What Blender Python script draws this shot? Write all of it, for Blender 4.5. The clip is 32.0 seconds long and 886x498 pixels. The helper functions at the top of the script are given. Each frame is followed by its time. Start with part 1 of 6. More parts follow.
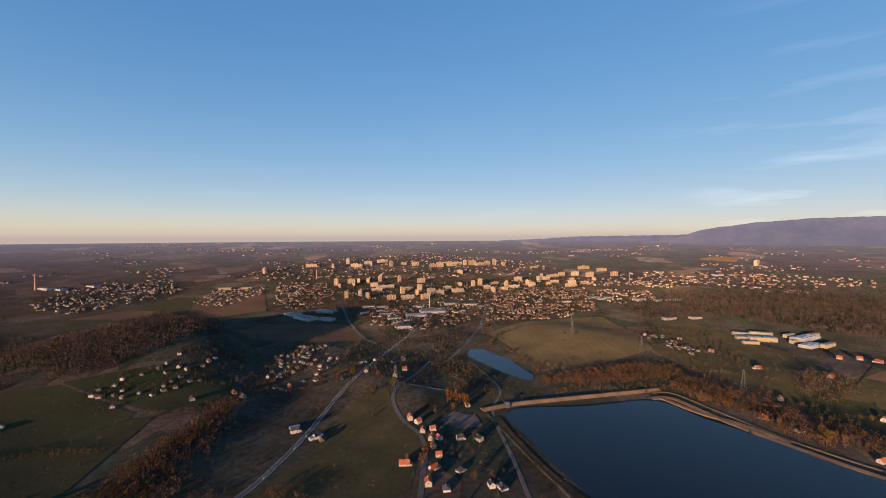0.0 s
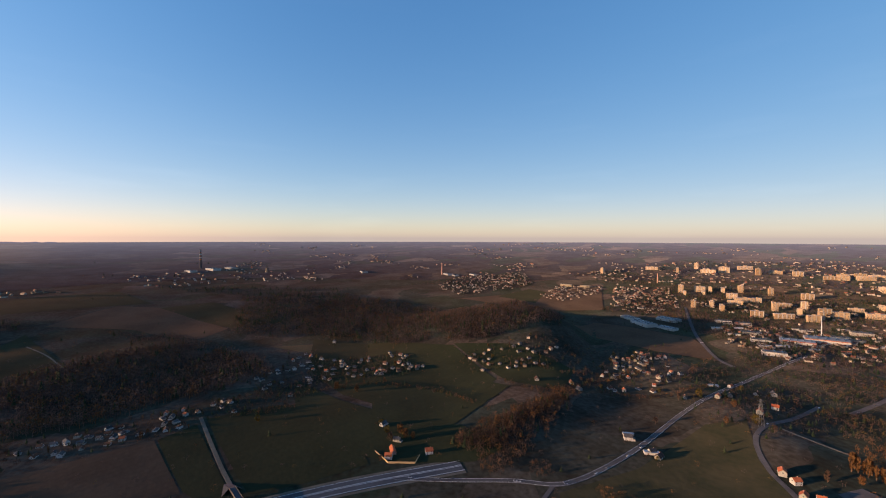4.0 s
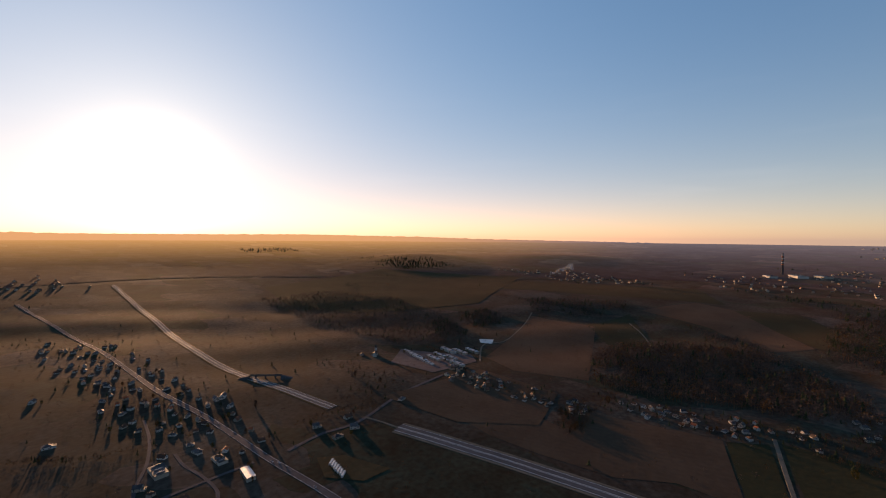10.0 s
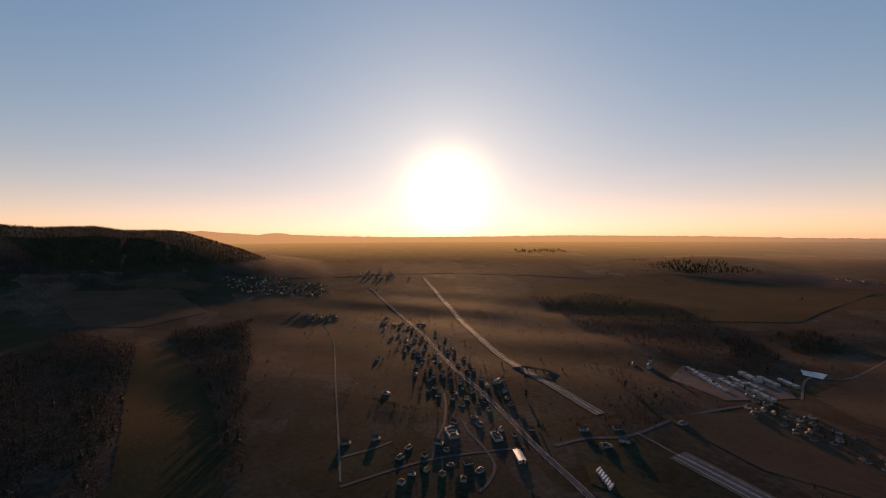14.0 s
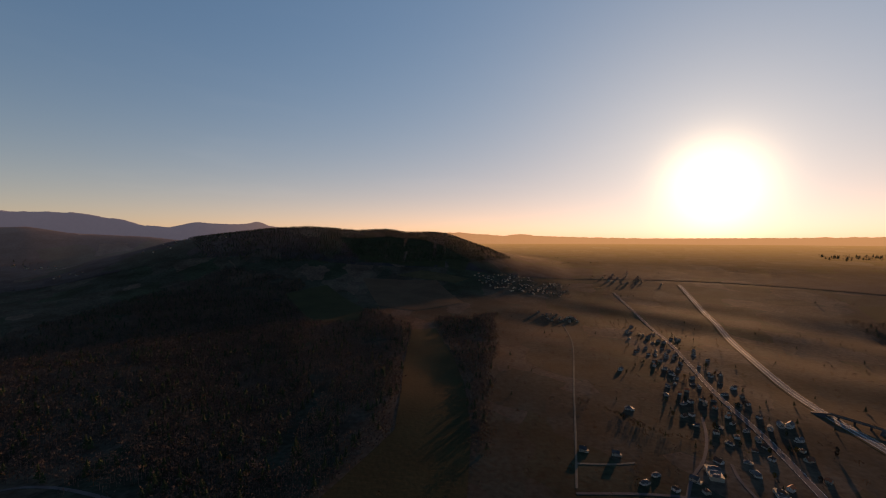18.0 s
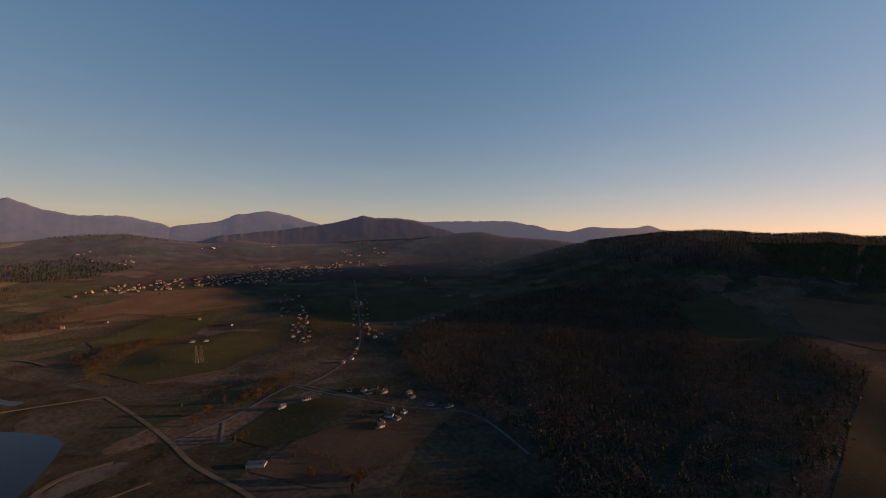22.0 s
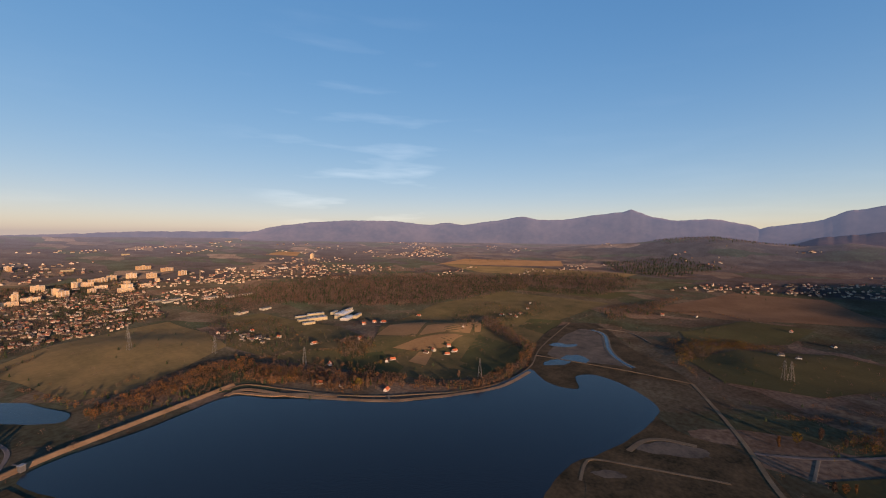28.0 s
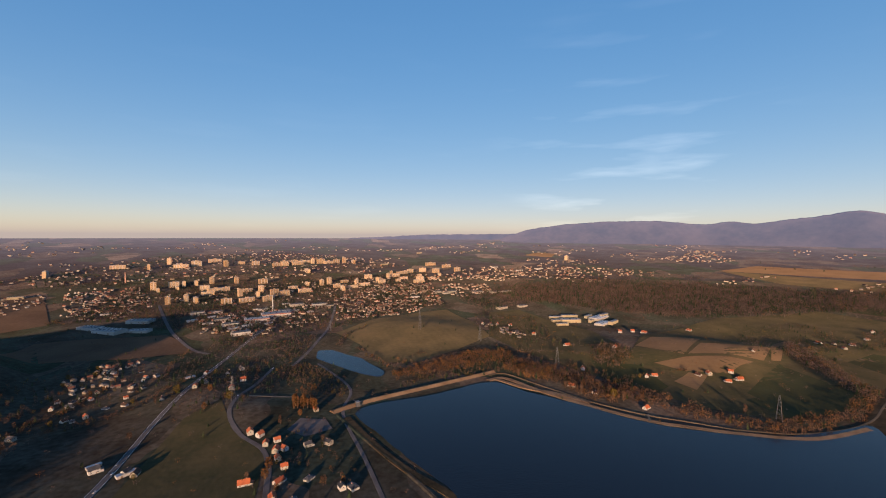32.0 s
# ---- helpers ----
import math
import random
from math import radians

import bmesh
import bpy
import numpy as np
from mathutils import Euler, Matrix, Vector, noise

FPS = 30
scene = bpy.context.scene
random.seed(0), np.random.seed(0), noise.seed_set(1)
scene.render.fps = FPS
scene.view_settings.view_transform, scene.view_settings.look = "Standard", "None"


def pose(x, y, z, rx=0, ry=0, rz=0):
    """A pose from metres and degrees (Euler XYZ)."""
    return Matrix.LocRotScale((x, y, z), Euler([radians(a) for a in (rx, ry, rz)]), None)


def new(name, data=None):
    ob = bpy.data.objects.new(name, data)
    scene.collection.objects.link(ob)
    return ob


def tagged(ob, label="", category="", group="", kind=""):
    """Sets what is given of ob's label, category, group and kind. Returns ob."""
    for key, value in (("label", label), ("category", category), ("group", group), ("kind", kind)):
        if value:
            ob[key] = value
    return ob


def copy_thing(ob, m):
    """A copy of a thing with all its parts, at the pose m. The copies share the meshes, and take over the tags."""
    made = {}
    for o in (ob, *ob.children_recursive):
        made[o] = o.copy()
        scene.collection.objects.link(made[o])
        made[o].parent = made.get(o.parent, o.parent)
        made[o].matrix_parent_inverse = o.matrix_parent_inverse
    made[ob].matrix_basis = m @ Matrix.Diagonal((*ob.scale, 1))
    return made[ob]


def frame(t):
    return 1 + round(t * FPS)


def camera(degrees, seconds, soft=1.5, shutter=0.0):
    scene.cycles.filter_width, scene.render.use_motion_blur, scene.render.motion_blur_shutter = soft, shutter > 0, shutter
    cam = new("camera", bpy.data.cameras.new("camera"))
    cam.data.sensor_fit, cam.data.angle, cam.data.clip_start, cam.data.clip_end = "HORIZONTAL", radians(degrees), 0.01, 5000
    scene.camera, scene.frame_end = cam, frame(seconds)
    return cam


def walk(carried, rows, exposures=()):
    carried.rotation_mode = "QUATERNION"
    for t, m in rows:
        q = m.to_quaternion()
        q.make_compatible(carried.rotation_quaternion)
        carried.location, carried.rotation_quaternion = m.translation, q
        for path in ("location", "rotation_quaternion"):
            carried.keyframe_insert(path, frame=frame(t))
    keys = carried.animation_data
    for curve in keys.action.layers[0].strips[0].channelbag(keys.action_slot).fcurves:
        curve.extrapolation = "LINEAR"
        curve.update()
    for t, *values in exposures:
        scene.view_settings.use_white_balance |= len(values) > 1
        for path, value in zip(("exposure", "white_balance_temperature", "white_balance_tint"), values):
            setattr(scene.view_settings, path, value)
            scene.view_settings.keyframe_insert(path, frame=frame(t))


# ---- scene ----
cam = camera(94.17, 32.0, soft=1.1)
ROWS = [
    (0.0, -0.00, -1.65, 0.23),
    (0.5, 4.33, -1.63, 0.20),
    (1.0, 10.95, -1.61, 0.14),
    (1.5, 17.04, -1.62, 0.07),
    (2.0, 22.23, -1.65, 0.00),
    (2.5, 27.51, -1.65, -0.07),
    (3.0, 32.95, -1.60, -0.11),
    (3.5, 38.69, -1.56, -0.13),
    (5.5, 63.00, -1.44, -0.17),
    (6.0, 68.85, -1.45, -0.20),
    (6.5, 74.43, -1.47, -0.25),
    (7.0, 79.81, -1.50, -0.31),
    (7.5, 85.41, -1.53, -0.41),
    (8.0, 90.79, -1.57, -0.51),
    (8.5, 96.98, -1.59, -0.57),
    (9.0, 103.43, -1.60, -0.58),
    (9.5, 109.13, -1.61, -0.56),
    (10.0, 114.74, -1.65, -0.48),
    (10.5, 120.66, -1.67, -0.38),
    (11.0, 125.66, -1.67, -0.28),
    (11.5, 130.59, -1.65, -0.20),
    (12.0, 135.39, -1.63, -0.09),
    (12.5, 139.45, -1.62, 0.06),
    (13.0, 143.03, -1.62, 0.17),
    (13.5, 147.03, -1.62, 0.22),
    (14.0, 150.74, -1.60, 0.26),
    (14.5, 153.70, -1.58, 0.30),
    (16.5, 168.06, -1.40, 0.29),
    (17.0, 172.96, -1.39, 0.25),
    (17.5, 178.24, -1.38, 0.16),
    (18.0, 183.38, -1.39, -0.03),
    (18.5, 188.93, -1.42, -0.25),
    (19.0, 194.64, -1.41, -0.36),
    (19.5, 200.48, -1.39, -0.37),
    (20.0, 207.00, -1.37, -0.36),
    (20.5, 212.64, -1.34, -0.39),
    (21.0, 218.57, -1.30, -0.53),
    (21.5, 225.99, -1.26, -0.72),
    (22.0, 234.01, -1.26, -0.84),
    (22.5, 242.34, -1.30, -0.88),
    (23.0, 249.03, -1.35, -0.90),
    (23.5, 255.64, -1.41, -0.90),
    (24.0, 261.38, -1.47, -0.89),
    (24.5, 265.93, -1.54, -0.88),
    (25.0, 271.90, -1.63, -0.87),
    (25.5, 279.22, -1.71, -0.82),
    (26.0, 285.66, -1.77, -0.76),
    (26.5, 291.99, -1.81, -0.72),
    (28.5, 309.90, -2.01, -0.55),
    (29.0, 315.97, -2.02, -0.52),
    (29.5, 321.76, -2.02, -0.50),
    (30.0, 326.24, -2.02, -0.50),
    (30.5, 329.87, -2.01, -0.49),
    (31.0, 333.27, -2.00, -0.43),
    (31.5, 336.39, -1.99, -0.33),
    (32.0, 339.40, -1.97, -0.27)]
EYE = 300.0
walk(cam, [(t, pose(0, 0, EYE, 90 + p, r, y)) for t, y, p, r in ROWS],
     [(0, 1.1, 6200, 7), (3, 1.15, 6200, 7), (6, 1.28, 6700, 10), (9, 1.02, 7600, 14), (12, 0.78, 8300, 17), (16, 0.52, 8500, 18), (19, 0.42, 8500, 17), (22, 0.52, 8000, 15), (24, 0.72, 7200, 12), (26, 0.95, 6700, 10), (29, 1.1, 6400, 8), (32, 1.1, 6200, 7)])

# ---- light ----
SUN_AZ, SUN_EL = 150.0, 6.2
world = bpy.data.worlds.new("sky")
scene.world = world
world.use_nodes = True
wn = world.node_tree.nodes
sky = wn.new("ShaderNodeTexSky")
sky.sky_type = "NISHITA"
sky.sun_disc = False
sky.sun_elevation = radians(SUN_EL)
sky.sun_rotation = radians(360 - SUN_AZ)
sky.air_density, sky.dust_density, sky.ozone_density = 1.0, 0.6, 2.6
wn["Background"].inputs["Strength"].default_value = 0.17
wl = world.node_tree.links


def wmath(op, a, b=None, c=None):
    """A sum of the sky's nodes: sockets or numbers."""
    n = wn.new("ShaderNodeVectorMath" if op in ("DOT_PRODUCT",) else "ShaderNodeMath")
    n.operation = op
    for k, v in enumerate((a, b, c)):
        if v is None:
            continue
        if isinstance(v, (int, float, tuple)):
            n.inputs[k].default_value = v
        else:
            wl.new(v, n.inputs[k])
    return n.outputs["Value"]


def wmix(kind, fac, a, b):
    n = wn.new("ShaderNodeMix")
    n.data_type, n.blend_type = "RGBA", kind
    n.clamp_factor = False
    for k, v in ((0, fac), (6, a), (7, b)):
        if isinstance(v, (int, float, tuple)):
            n.inputs[k].default_value = v
        else:
            wl.new(v, n.inputs[k])
    return n.outputs[2]


sd = Vector((-math.sin(radians(SUN_AZ)) * math.cos(radians(SUN_EL)), math.cos(radians(SUN_AZ)) * math.cos(radians(SUN_EL)), math.sin(radians(SUN_EL))))
way = wn.new("ShaderNodeTexCoord").outputs["Generated"]
sep = wn.new("ShaderNodeSeparateXYZ")
wl.new(way, sep.inputs[0])
up = wmath("MAXIMUM", sep.outputs["Z"], 0.0)
near = wmath("MAXIMUM", wmath("DOT_PRODUCT", way, tuple(sd)), 0.0)
fade = wmath("MULTIPLY", wmath("SUBTRACT", 1.0, wmath("DOT_PRODUCT", way, tuple(sd))), 0.13)
# the sky grows darker away from the sun; a softer aureole than clear air gives, evening haze low over the land, and the glare round the sun
soft = wmix("DIVIDE", 1.0, sky.outputs["Color"], wmix("ADD", 1.0, wmix("MULTIPLY", 1.0, sky.outputs["Color"], (0.50, 0.50, 0.50, 1)), (1, 1, 1, 1)))
soft = wmix("MULTIPLY", 1.0, soft, (0.84, 1.26, 1.86, 1))
soft = wmix("MULTIPLY", fade, soft, (0, 0, 0, 1))
low = wmath("POWER", wmath("SUBTRACT", 1.0, up), 22.0)
wide = wmath("POWER", wmath("SUBTRACT", 1.0, up), 6.5)
haze = wmix("ADD", low, wmix("ADD", wide, soft, (0.90, 0.68, 0.28, 1)), (1.2, 0.52, 0.24, 1))
dust = wmath("MULTIPLY", wmath("POWER", wmath("SUBTRACT", 1.0, up), 48.0), 0.75)
haze = wmix("MIX", dust, haze, (1.15, 0.95, 1.0, 1))
glare = wmath("ADD", wmath("ADD", wmath("MULTIPLY", wmath("POWER", near, 26.0), 0.45), wmath("MULTIPLY", wmath("POWER", near, 110.0), 0.8)), wmath("MULTIPLY", wmath("POWER", near, 380.0), 7.0))
broad = wmath("ADD", wmath("MULTIPLY", wmath("POWER", near, 10.0), 0.35), wmath("MULTIPLY", wmath("POWER", near, 3.0), 0.10))
ember = wmath("MULTIPLY", wmath("MULTIPLY", wmath("POWER", near, 1.6), wmath("ADD", low, wmath("MULTIPLY", wide, 0.40))), 1.7)
full = wmix("ADD", ember, wmix("ADD", broad, wmix("ADD", glare, haze, (1.0, 0.78, 0.50, 1)), (0.80, 0.68, 0.62, 1)), (1.5, 0.58, 0.20, 1))
# thin streaks of cloud
st = wn.new("ShaderNodeMapping")
st.inputs["Scale"].default_value, st.inputs["Rotation"].default_value = (2.2, 2.2, 15.0), (0, 0, 0.15)
wl.new(way, st.inputs["Vector"])
cl = wn.new("ShaderNodeTexNoise")
cl.inputs["Scale"].default_value, cl.inputs["Detail"].default_value = 1.6, 4
wl.new(st.outputs[0], cl.inputs["Vector"])
cr = wn.new("ShaderNodeMapRange")
cr.inputs["From Min"].default_value, cr.inputs["From Max"].default_value = 0.56, 0.82
wl.new(cl.outputs["Fac"], cr.inputs["Value"])
veil = wmath("MULTIPLY", wmath("MULTIPLY", cr.outputs[0], wmath("POWER", wmath("SUBTRACT", 1.0, up), 4.0)), 0.75)
ca = (-math.sin(radians(316)) * 0.97, math.cos(radians(316)) * 0.97, 0.24)
spot = wn.new("ShaderNodeMapRange")
spot.interpolation_type = "SMOOTHSTEP"
spot.inputs["From Min"].default_value, spot.inputs["From Max"].default_value = 0.95, 0.99
wl.new(wmath("DOT_PRODUCT", way, ca), spot.inputs["Value"])
veil = wmath("MULTIPLY", veil, wmath("ADD", spot.outputs[0], 0.12))
full = wmix("ADD", veil, full, (1.6, 1.4, 1.2, 1))
wl.new(full, wn["Background"].inputs["Color"])
sun = new("sun", bpy.data.lights.new("sun", "SUN"))
sun.data.energy, sun.data.angle, sun.data.color = 4.0, radians(0.6), (1.0, 0.60, 0.34)
sun.rotation_euler = sd.to_track_quat("Z", "Y").to_euler()


# ---- materials ----
def haze_sheen(b):
    """The soft bloom of stubble, dry grass and twigs at a low angle; its orange tint paints in haze."""
    b.inputs["Sheen Weight"].default_value, b.inputs["Sheen Roughness"].default_value = 0.028, 0.5
    b.inputs["Sheen Tint"].default_value = (1.0, 0.50, 0.29, 1)


def mat(name, ca, cb, scale=0.05, rough=0.9, fine=1.5, vary=0.0, metal=0.0, spec=0.3, bump=0.0, island=0.0, stripe=0.0):
    """Two-scale mottled paint: ca to cb by a broad and a fine noise, in metres; vary: by object; island: by piece."""
    m = bpy.data.materials.new(name)
    m.use_nodes = True
    n, l = m.node_tree.nodes, m.node_tree.links
    b = n["Principled BSDF"]
    b.inputs["Roughness"].default_value, b.inputs["Metallic"].default_value = rough, metal
    b.inputs["Diffuse Roughness"].default_value = 1.0 if rough > 0.9 else 0.3
    if rough > 0.9:
        haze_sheen(b)
    b.inputs["Specular IOR Level"].default_value = spec
    geo = n.new("ShaderNodeNewGeometry")
    big, small = n.new("ShaderNodeTexNoise"), n.new("ShaderNodeTexNoise")
    big.inputs["Scale"].default_value, big.inputs["Detail"].default_value = scale, 5
    small.inputs["Scale"].default_value, small.inputs["Detail"].default_value = fine, 3
    for t in (big, small):
        l.new(geo.outputs["Position"], t.inputs["Vector"])
    add = n.new("ShaderNodeMath")
    add.operation = "MULTIPLY_ADD"
    l.new(small.outputs["Fac"], add.inputs[0])
    add.inputs[1].default_value = 0.45
    l.new(big.outputs["Fac"], add.inputs[2])
    ramp = n.new("ShaderNodeMapRange")
    ramp.inputs["From Min"].default_value, ramp.inputs["From Max"].default_value = 0.5, 0.95
    last = add.outputs[0]
    if stripe:
        w = n.new("ShaderNodeTexWave")
        w.inputs["Scale"].default_value, w.inputs["Distortion"].default_value = stripe, 1.5
        l.new(geo.outputs["Position"], w.inputs["Vector"])
        a2 = n.new("ShaderNodeMath")
        a2.operation = "MULTIPLY_ADD"
        l.new(w.outputs["Fac"], a2.inputs[0])
        a2.inputs[1].default_value = 0.05
        l.new(last, a2.inputs[2])
        last = a2.outputs[0]
    for src, amt in ((("island"), island), (("object"), vary)):
        if not amt:
            continue
        if src == "object":
            info = n.new("ShaderNodeObjectInfo").outputs["Random"]
        else:
            info = geo.outputs["Random Per Island"]
        a2 = n.new("ShaderNodeMath")
        a2.operation = "MULTIPLY_ADD"
        l.new(info, a2.inputs[0])
        a2.inputs[1].default_value = amt
        l.new(last, a2.inputs[2])
        a3 = n.new("ShaderNodeMath")
        a3.operation = "SUBTRACT"
        l.new(a2.outputs[0], a3.inputs[0])
        a3.inputs[1].default_value = amt / 2
        last = a3.outputs[0]
    l.new(last, ramp.inputs["Value"])
    mix = n.new("ShaderNodeMix")
    mix.data_type = "RGBA"
    l.new(ramp.outputs[0], mix.inputs["Factor"])
    mix.inputs[6].default_value, mix.inputs[7].default_value = (*ca, 1), (*cb, 1)
    l.new(mix.outputs[2], b.inputs["Base Color"])
    if bump:
        bp = n.new("ShaderNodeBump")
        bp.inputs["Strength"].default_value, bp.inputs["Distance"].default_value = bump, 0.5
        l.new(small.outputs["Fac"], bp.inputs["Height"])
        l.new(bp.outputs["Normal"], b.inputs["Normal"])
    return m



def land_material(name, tones, cell):
    """A patchwork of winter fields: each cell of land takes one tone, mottled at two scales."""
    m = bpy.data.materials.new(name)
    m.use_nodes = True
    n, l = m.node_tree.nodes, m.node_tree.links
    b = n["Principled BSDF"]
    b.inputs["Roughness"].default_value, b.inputs["Specular IOR Level"].default_value = 0.94, 0.015
    b.inputs["Diffuse Roughness"].default_value = 1.0
    haze_sheen(b)
    geo = n.new("ShaderNodeNewGeometry")
    warp = n.new("ShaderNodeTexNoise")
    warp.inputs["Scale"].default_value, warp.inputs["Detail"].default_value = 0.006, 2
    l.new(geo.outputs["Position"], warp.inputs["Vector"])
    va = n.new("ShaderNodeVectorMath")
    va.operation = "MULTIPLY_ADD"
    l.new(warp.outputs["Color"], va.inputs[0])
    va.inputs[1].default_value = (110, 110, 0)
    l.new(geo.outputs["Position"], va.inputs[2])
    mp = n.new("ShaderNodeMapping")
    mp.inputs["Rotation"].default_value, mp.inputs["Scale"].default_value = (0, 0, 0.5), (1 / cell, 0.55 / cell, 0)
    l.new(va.outputs[0], mp.inputs["Vector"])
    vo = n.new("ShaderNodeTexVoronoi")
    vo.distance = "CHEBYCHEV"
    vo.inputs["Scale"].default_value = 1.0
    l.new(mp.outputs[0], vo.inputs["Vector"])
    pick = n.new("ShaderNodeSeparateColor")
    l.new(vo.outputs["Color"], pick.inputs[0])
    ramp = n.new("ShaderNodeValToRGB")
    ramp.color_ramp.interpolation = "CONSTANT"
    el = ramp.color_ramp.elements
    for i, (p, c) in enumerate(tones):
        e = el[i] if i < 2 else el.new(p)
        e.position, e.color = p, (*c, 1)
    l.new(pick.outputs[0], ramp.inputs["Fac"])
    big, fine = n.new("ShaderNodeTexNoise"), n.new("ShaderNodeTexNoise")
    big.inputs["Scale"].default_value, big.inputs["Detail"].default_value = 0.012, 6
    fine.inputs["Scale"].default_value, fine.inputs["Detail"].default_value = 0.12, 5
    for t in (big, fine):
        l.new(geo.outputs["Position"], t.inputs["Vector"])
    k = n.new("ShaderNodeMath")
    k.operation = "MULTIPLY"
    l.new(big.outputs["Fac"], k.inputs[0])
    l.new(fine.outputs["Fac"], k.inputs[1])
    mr = n.new("ShaderNodeMapRange")
    mr.inputs["From Min"].default_value, mr.inputs["From Max"].default_value = 0.12, 0.4
    mr.inputs["To Min"].default_value, mr.inputs["To Max"].default_value = 0.45, 1.45
    l.new(k.outputs[0], mr.inputs["Value"])
    mu = n.new("ShaderNodeVectorMath")
    mu.operation = "SCALE"
    l.new(ramp.outputs["Color"], mu.inputs[0])
    l.new(mr.outputs[0], mu.inputs["Scale"])
    l.new(mu.outputs[0], b.inputs["Base Color"])
    bp = n.new("ShaderNodeBump")
    bp.inputs["Strength"].default_value, bp.inputs["Distance"].default_value = 0.35, 1.0
    l.new(fine.outputs["Fac"], bp.inputs["Height"])
    l.new(bp.outputs["Normal"], b.inputs["Normal"])
    return m


M_GROUND = land_material("meadow_ground", [(0.0, (0.024, 0.034, 0.026)), (0.3, (0.034, 0.037, 0.029)), (0.5, (0.020, 0.033, 0.022)), (0.62, (0.052, 0.048, 0.038)), (0.78, (0.032, 0.033, 0.027)), (0.9, (0.068, 0.055, 0.044))], 120)
M_GREEN = mat("green_crop", (0.013, 0.022, 0.012), (0.024, 0.034, 0.017), 0.012, 0.95, 0.15, stripe=0.02, spec=0.02, bump=0.8)
M_DRY = mat("dry_grass", (0.044, 0.043, 0.024), (0.084, 0.068, 0.036), 0.012, 0.95, 0.12, stripe=0.015, spec=0.02, bump=0.8)
M_PLOUGH = mat("ploughed_soil", (0.045, 0.033, 0.023), (0.074, 0.053, 0.036), 0.01, 0.95, 0.12, stripe=0.03, spec=0.02, bump=0.8)
M_PAST = mat("winter_pasture", (0.024, 0.030, 0.016), (0.056, 0.050, 0.027), 0.016, 0.95, 0.12, spec=0.02, bump=0.8)
M_STUBBLE = mat("pale_stubble", (0.088, 0.060, 0.034), (0.130, 0.088, 0.050), 0.012, 0.95, 0.12, spec=0.02, bump=0.8)
M_MUD = mat("lake_mud", (0.020, 0.017, 0.010), (0.085, 0.058, 0.032), 0.025, 0.8, 0.2, spec=0.02, bump=0.35)
M_SILT = mat("pale_silt", (0.050, 0.040, 0.031), (0.125, 0.096, 0.070), 0.03, 0.8, 0.2, spec=0.05, bump=0.35)
# bare earth, with orange low sunlight put into its colour
M_BANK_LIT = mat("sunlit_bank_earth", (0.140, 0.088, 0.050), (0.230, 0.150, 0.088), 0.04, 0.9, 0.3, spec=0.02, bump=0.35)
M_DULL = mat("dull_rough_grass", (0.034, 0.030, 0.015), (0.066, 0.052, 0.027), 0.014, 0.95, 0.12, spec=0.02, bump=0.8)
M_SAND = mat("shore_sand", (0.095, 0.069, 0.044), (0.142, 0.107, 0.069), 0.03, 0.9, 0.3, spec=0.02, bump=0.35)
M_ASPH = mat("asphalt", (0.050, 0.050, 0.054), (0.085, 0.085, 0.090), 0.05, 0.92, 0.8, spec=0.05)
M_CONC = mat("new_carriageway", (0.050, 0.050, 0.056), (0.085, 0.084, 0.090), 0.02, 0.88, 0.4, spec=0.06)
M_LANE = mat("gravel_lane", (0.090, 0.078, 0.062), (0.150, 0.130, 0.102), 0.05, 0.9, 0.6, spec=0.02)
M_WHITE = mat("road_paint", (0.420, 0.420, 0.406), (0.560, 0.560, 0.546), 0.5, 0.7, 3)
M_WOOD = mat("bare_twigs", (0.040, 0.027, 0.019), (0.104, 0.064, 0.043), 0.02, 0.95, 0.2, island=0.25, spec=0.05)
# the same bare twigs for far woods, with haze painted in as lighter grey
M_WOOD_HAZED = mat("hazed_twigs", (0.050, 0.036, 0.031), (0.116, 0.080, 0.065), 0.02, 0.95, 0.2, island=0.5, spec=0.05)
M_WILLOW = mat("budding_twigs", (0.055, 0.041, 0.009), (0.109, 0.078, 0.018), 0.05, 0.95, 0.3, island=0.5, spec=0.05)
M_RUST = mat("rusty_leaves", (0.066, 0.034, 0.014), (0.135, 0.068, 0.026), 0.05, 0.95, 0.3, island=0.5, spec=0.05)
M_FIR = mat("fir_needles", (0.014, 0.024, 0.012), (0.04, 0.05, 0.022), 0.05, 0.9, 0.3, island=0.4, spec=0.1)
M_BARK = mat("bark", (0.07, 0.05, 0.035), (0.14, 0.1, 0.07), 0.5, 0.95, 4)
M_WALL = mat("render_wall", (0.26, 0.235, 0.19), (0.42, 0.40, 0.37), 0.01, 0.85, 0.8, vary=0.6)
M_BLOCK = mat("panel_wall", (0.34, 0.22, 0.11), (0.52, 0.37, 0.22), 0.01, 0.8, 0.3, vary=0.7)
M_RED = mat("red_tiles", (0.210, 0.053, 0.022), (0.375, 0.105, 0.038), 0.2, 0.8, 2, vary=0.4)
M_BROWN = mat("brown_tiles", (0.041, 0.021, 0.014), (0.114, 0.050, 0.027), 0.2, 0.8, 2, vary=0.6)
M_GREY = mat("grey_roof", (0.023, 0.023, 0.025), (0.077, 0.073, 0.073), 0.2, 0.7, 2, vary=0.6)
M_FLAT = mat("flat_roof", (0.140, 0.140, 0.146), (0.280, 0.280, 0.291), 0.1, 0.6, 1, vary=0.5)
M_WALL_FAR = mat("far_render_wall", (0.17, 0.135, 0.095), (0.48, 0.40, 0.31), 0.01, 0.85, 0.8, island=0.7)
M_RED_FAR = mat("far_red_roof", (0.12, 0.05, 0.032), (0.27, 0.10, 0.056), 0.02, 0.8, 2, island=0.7)
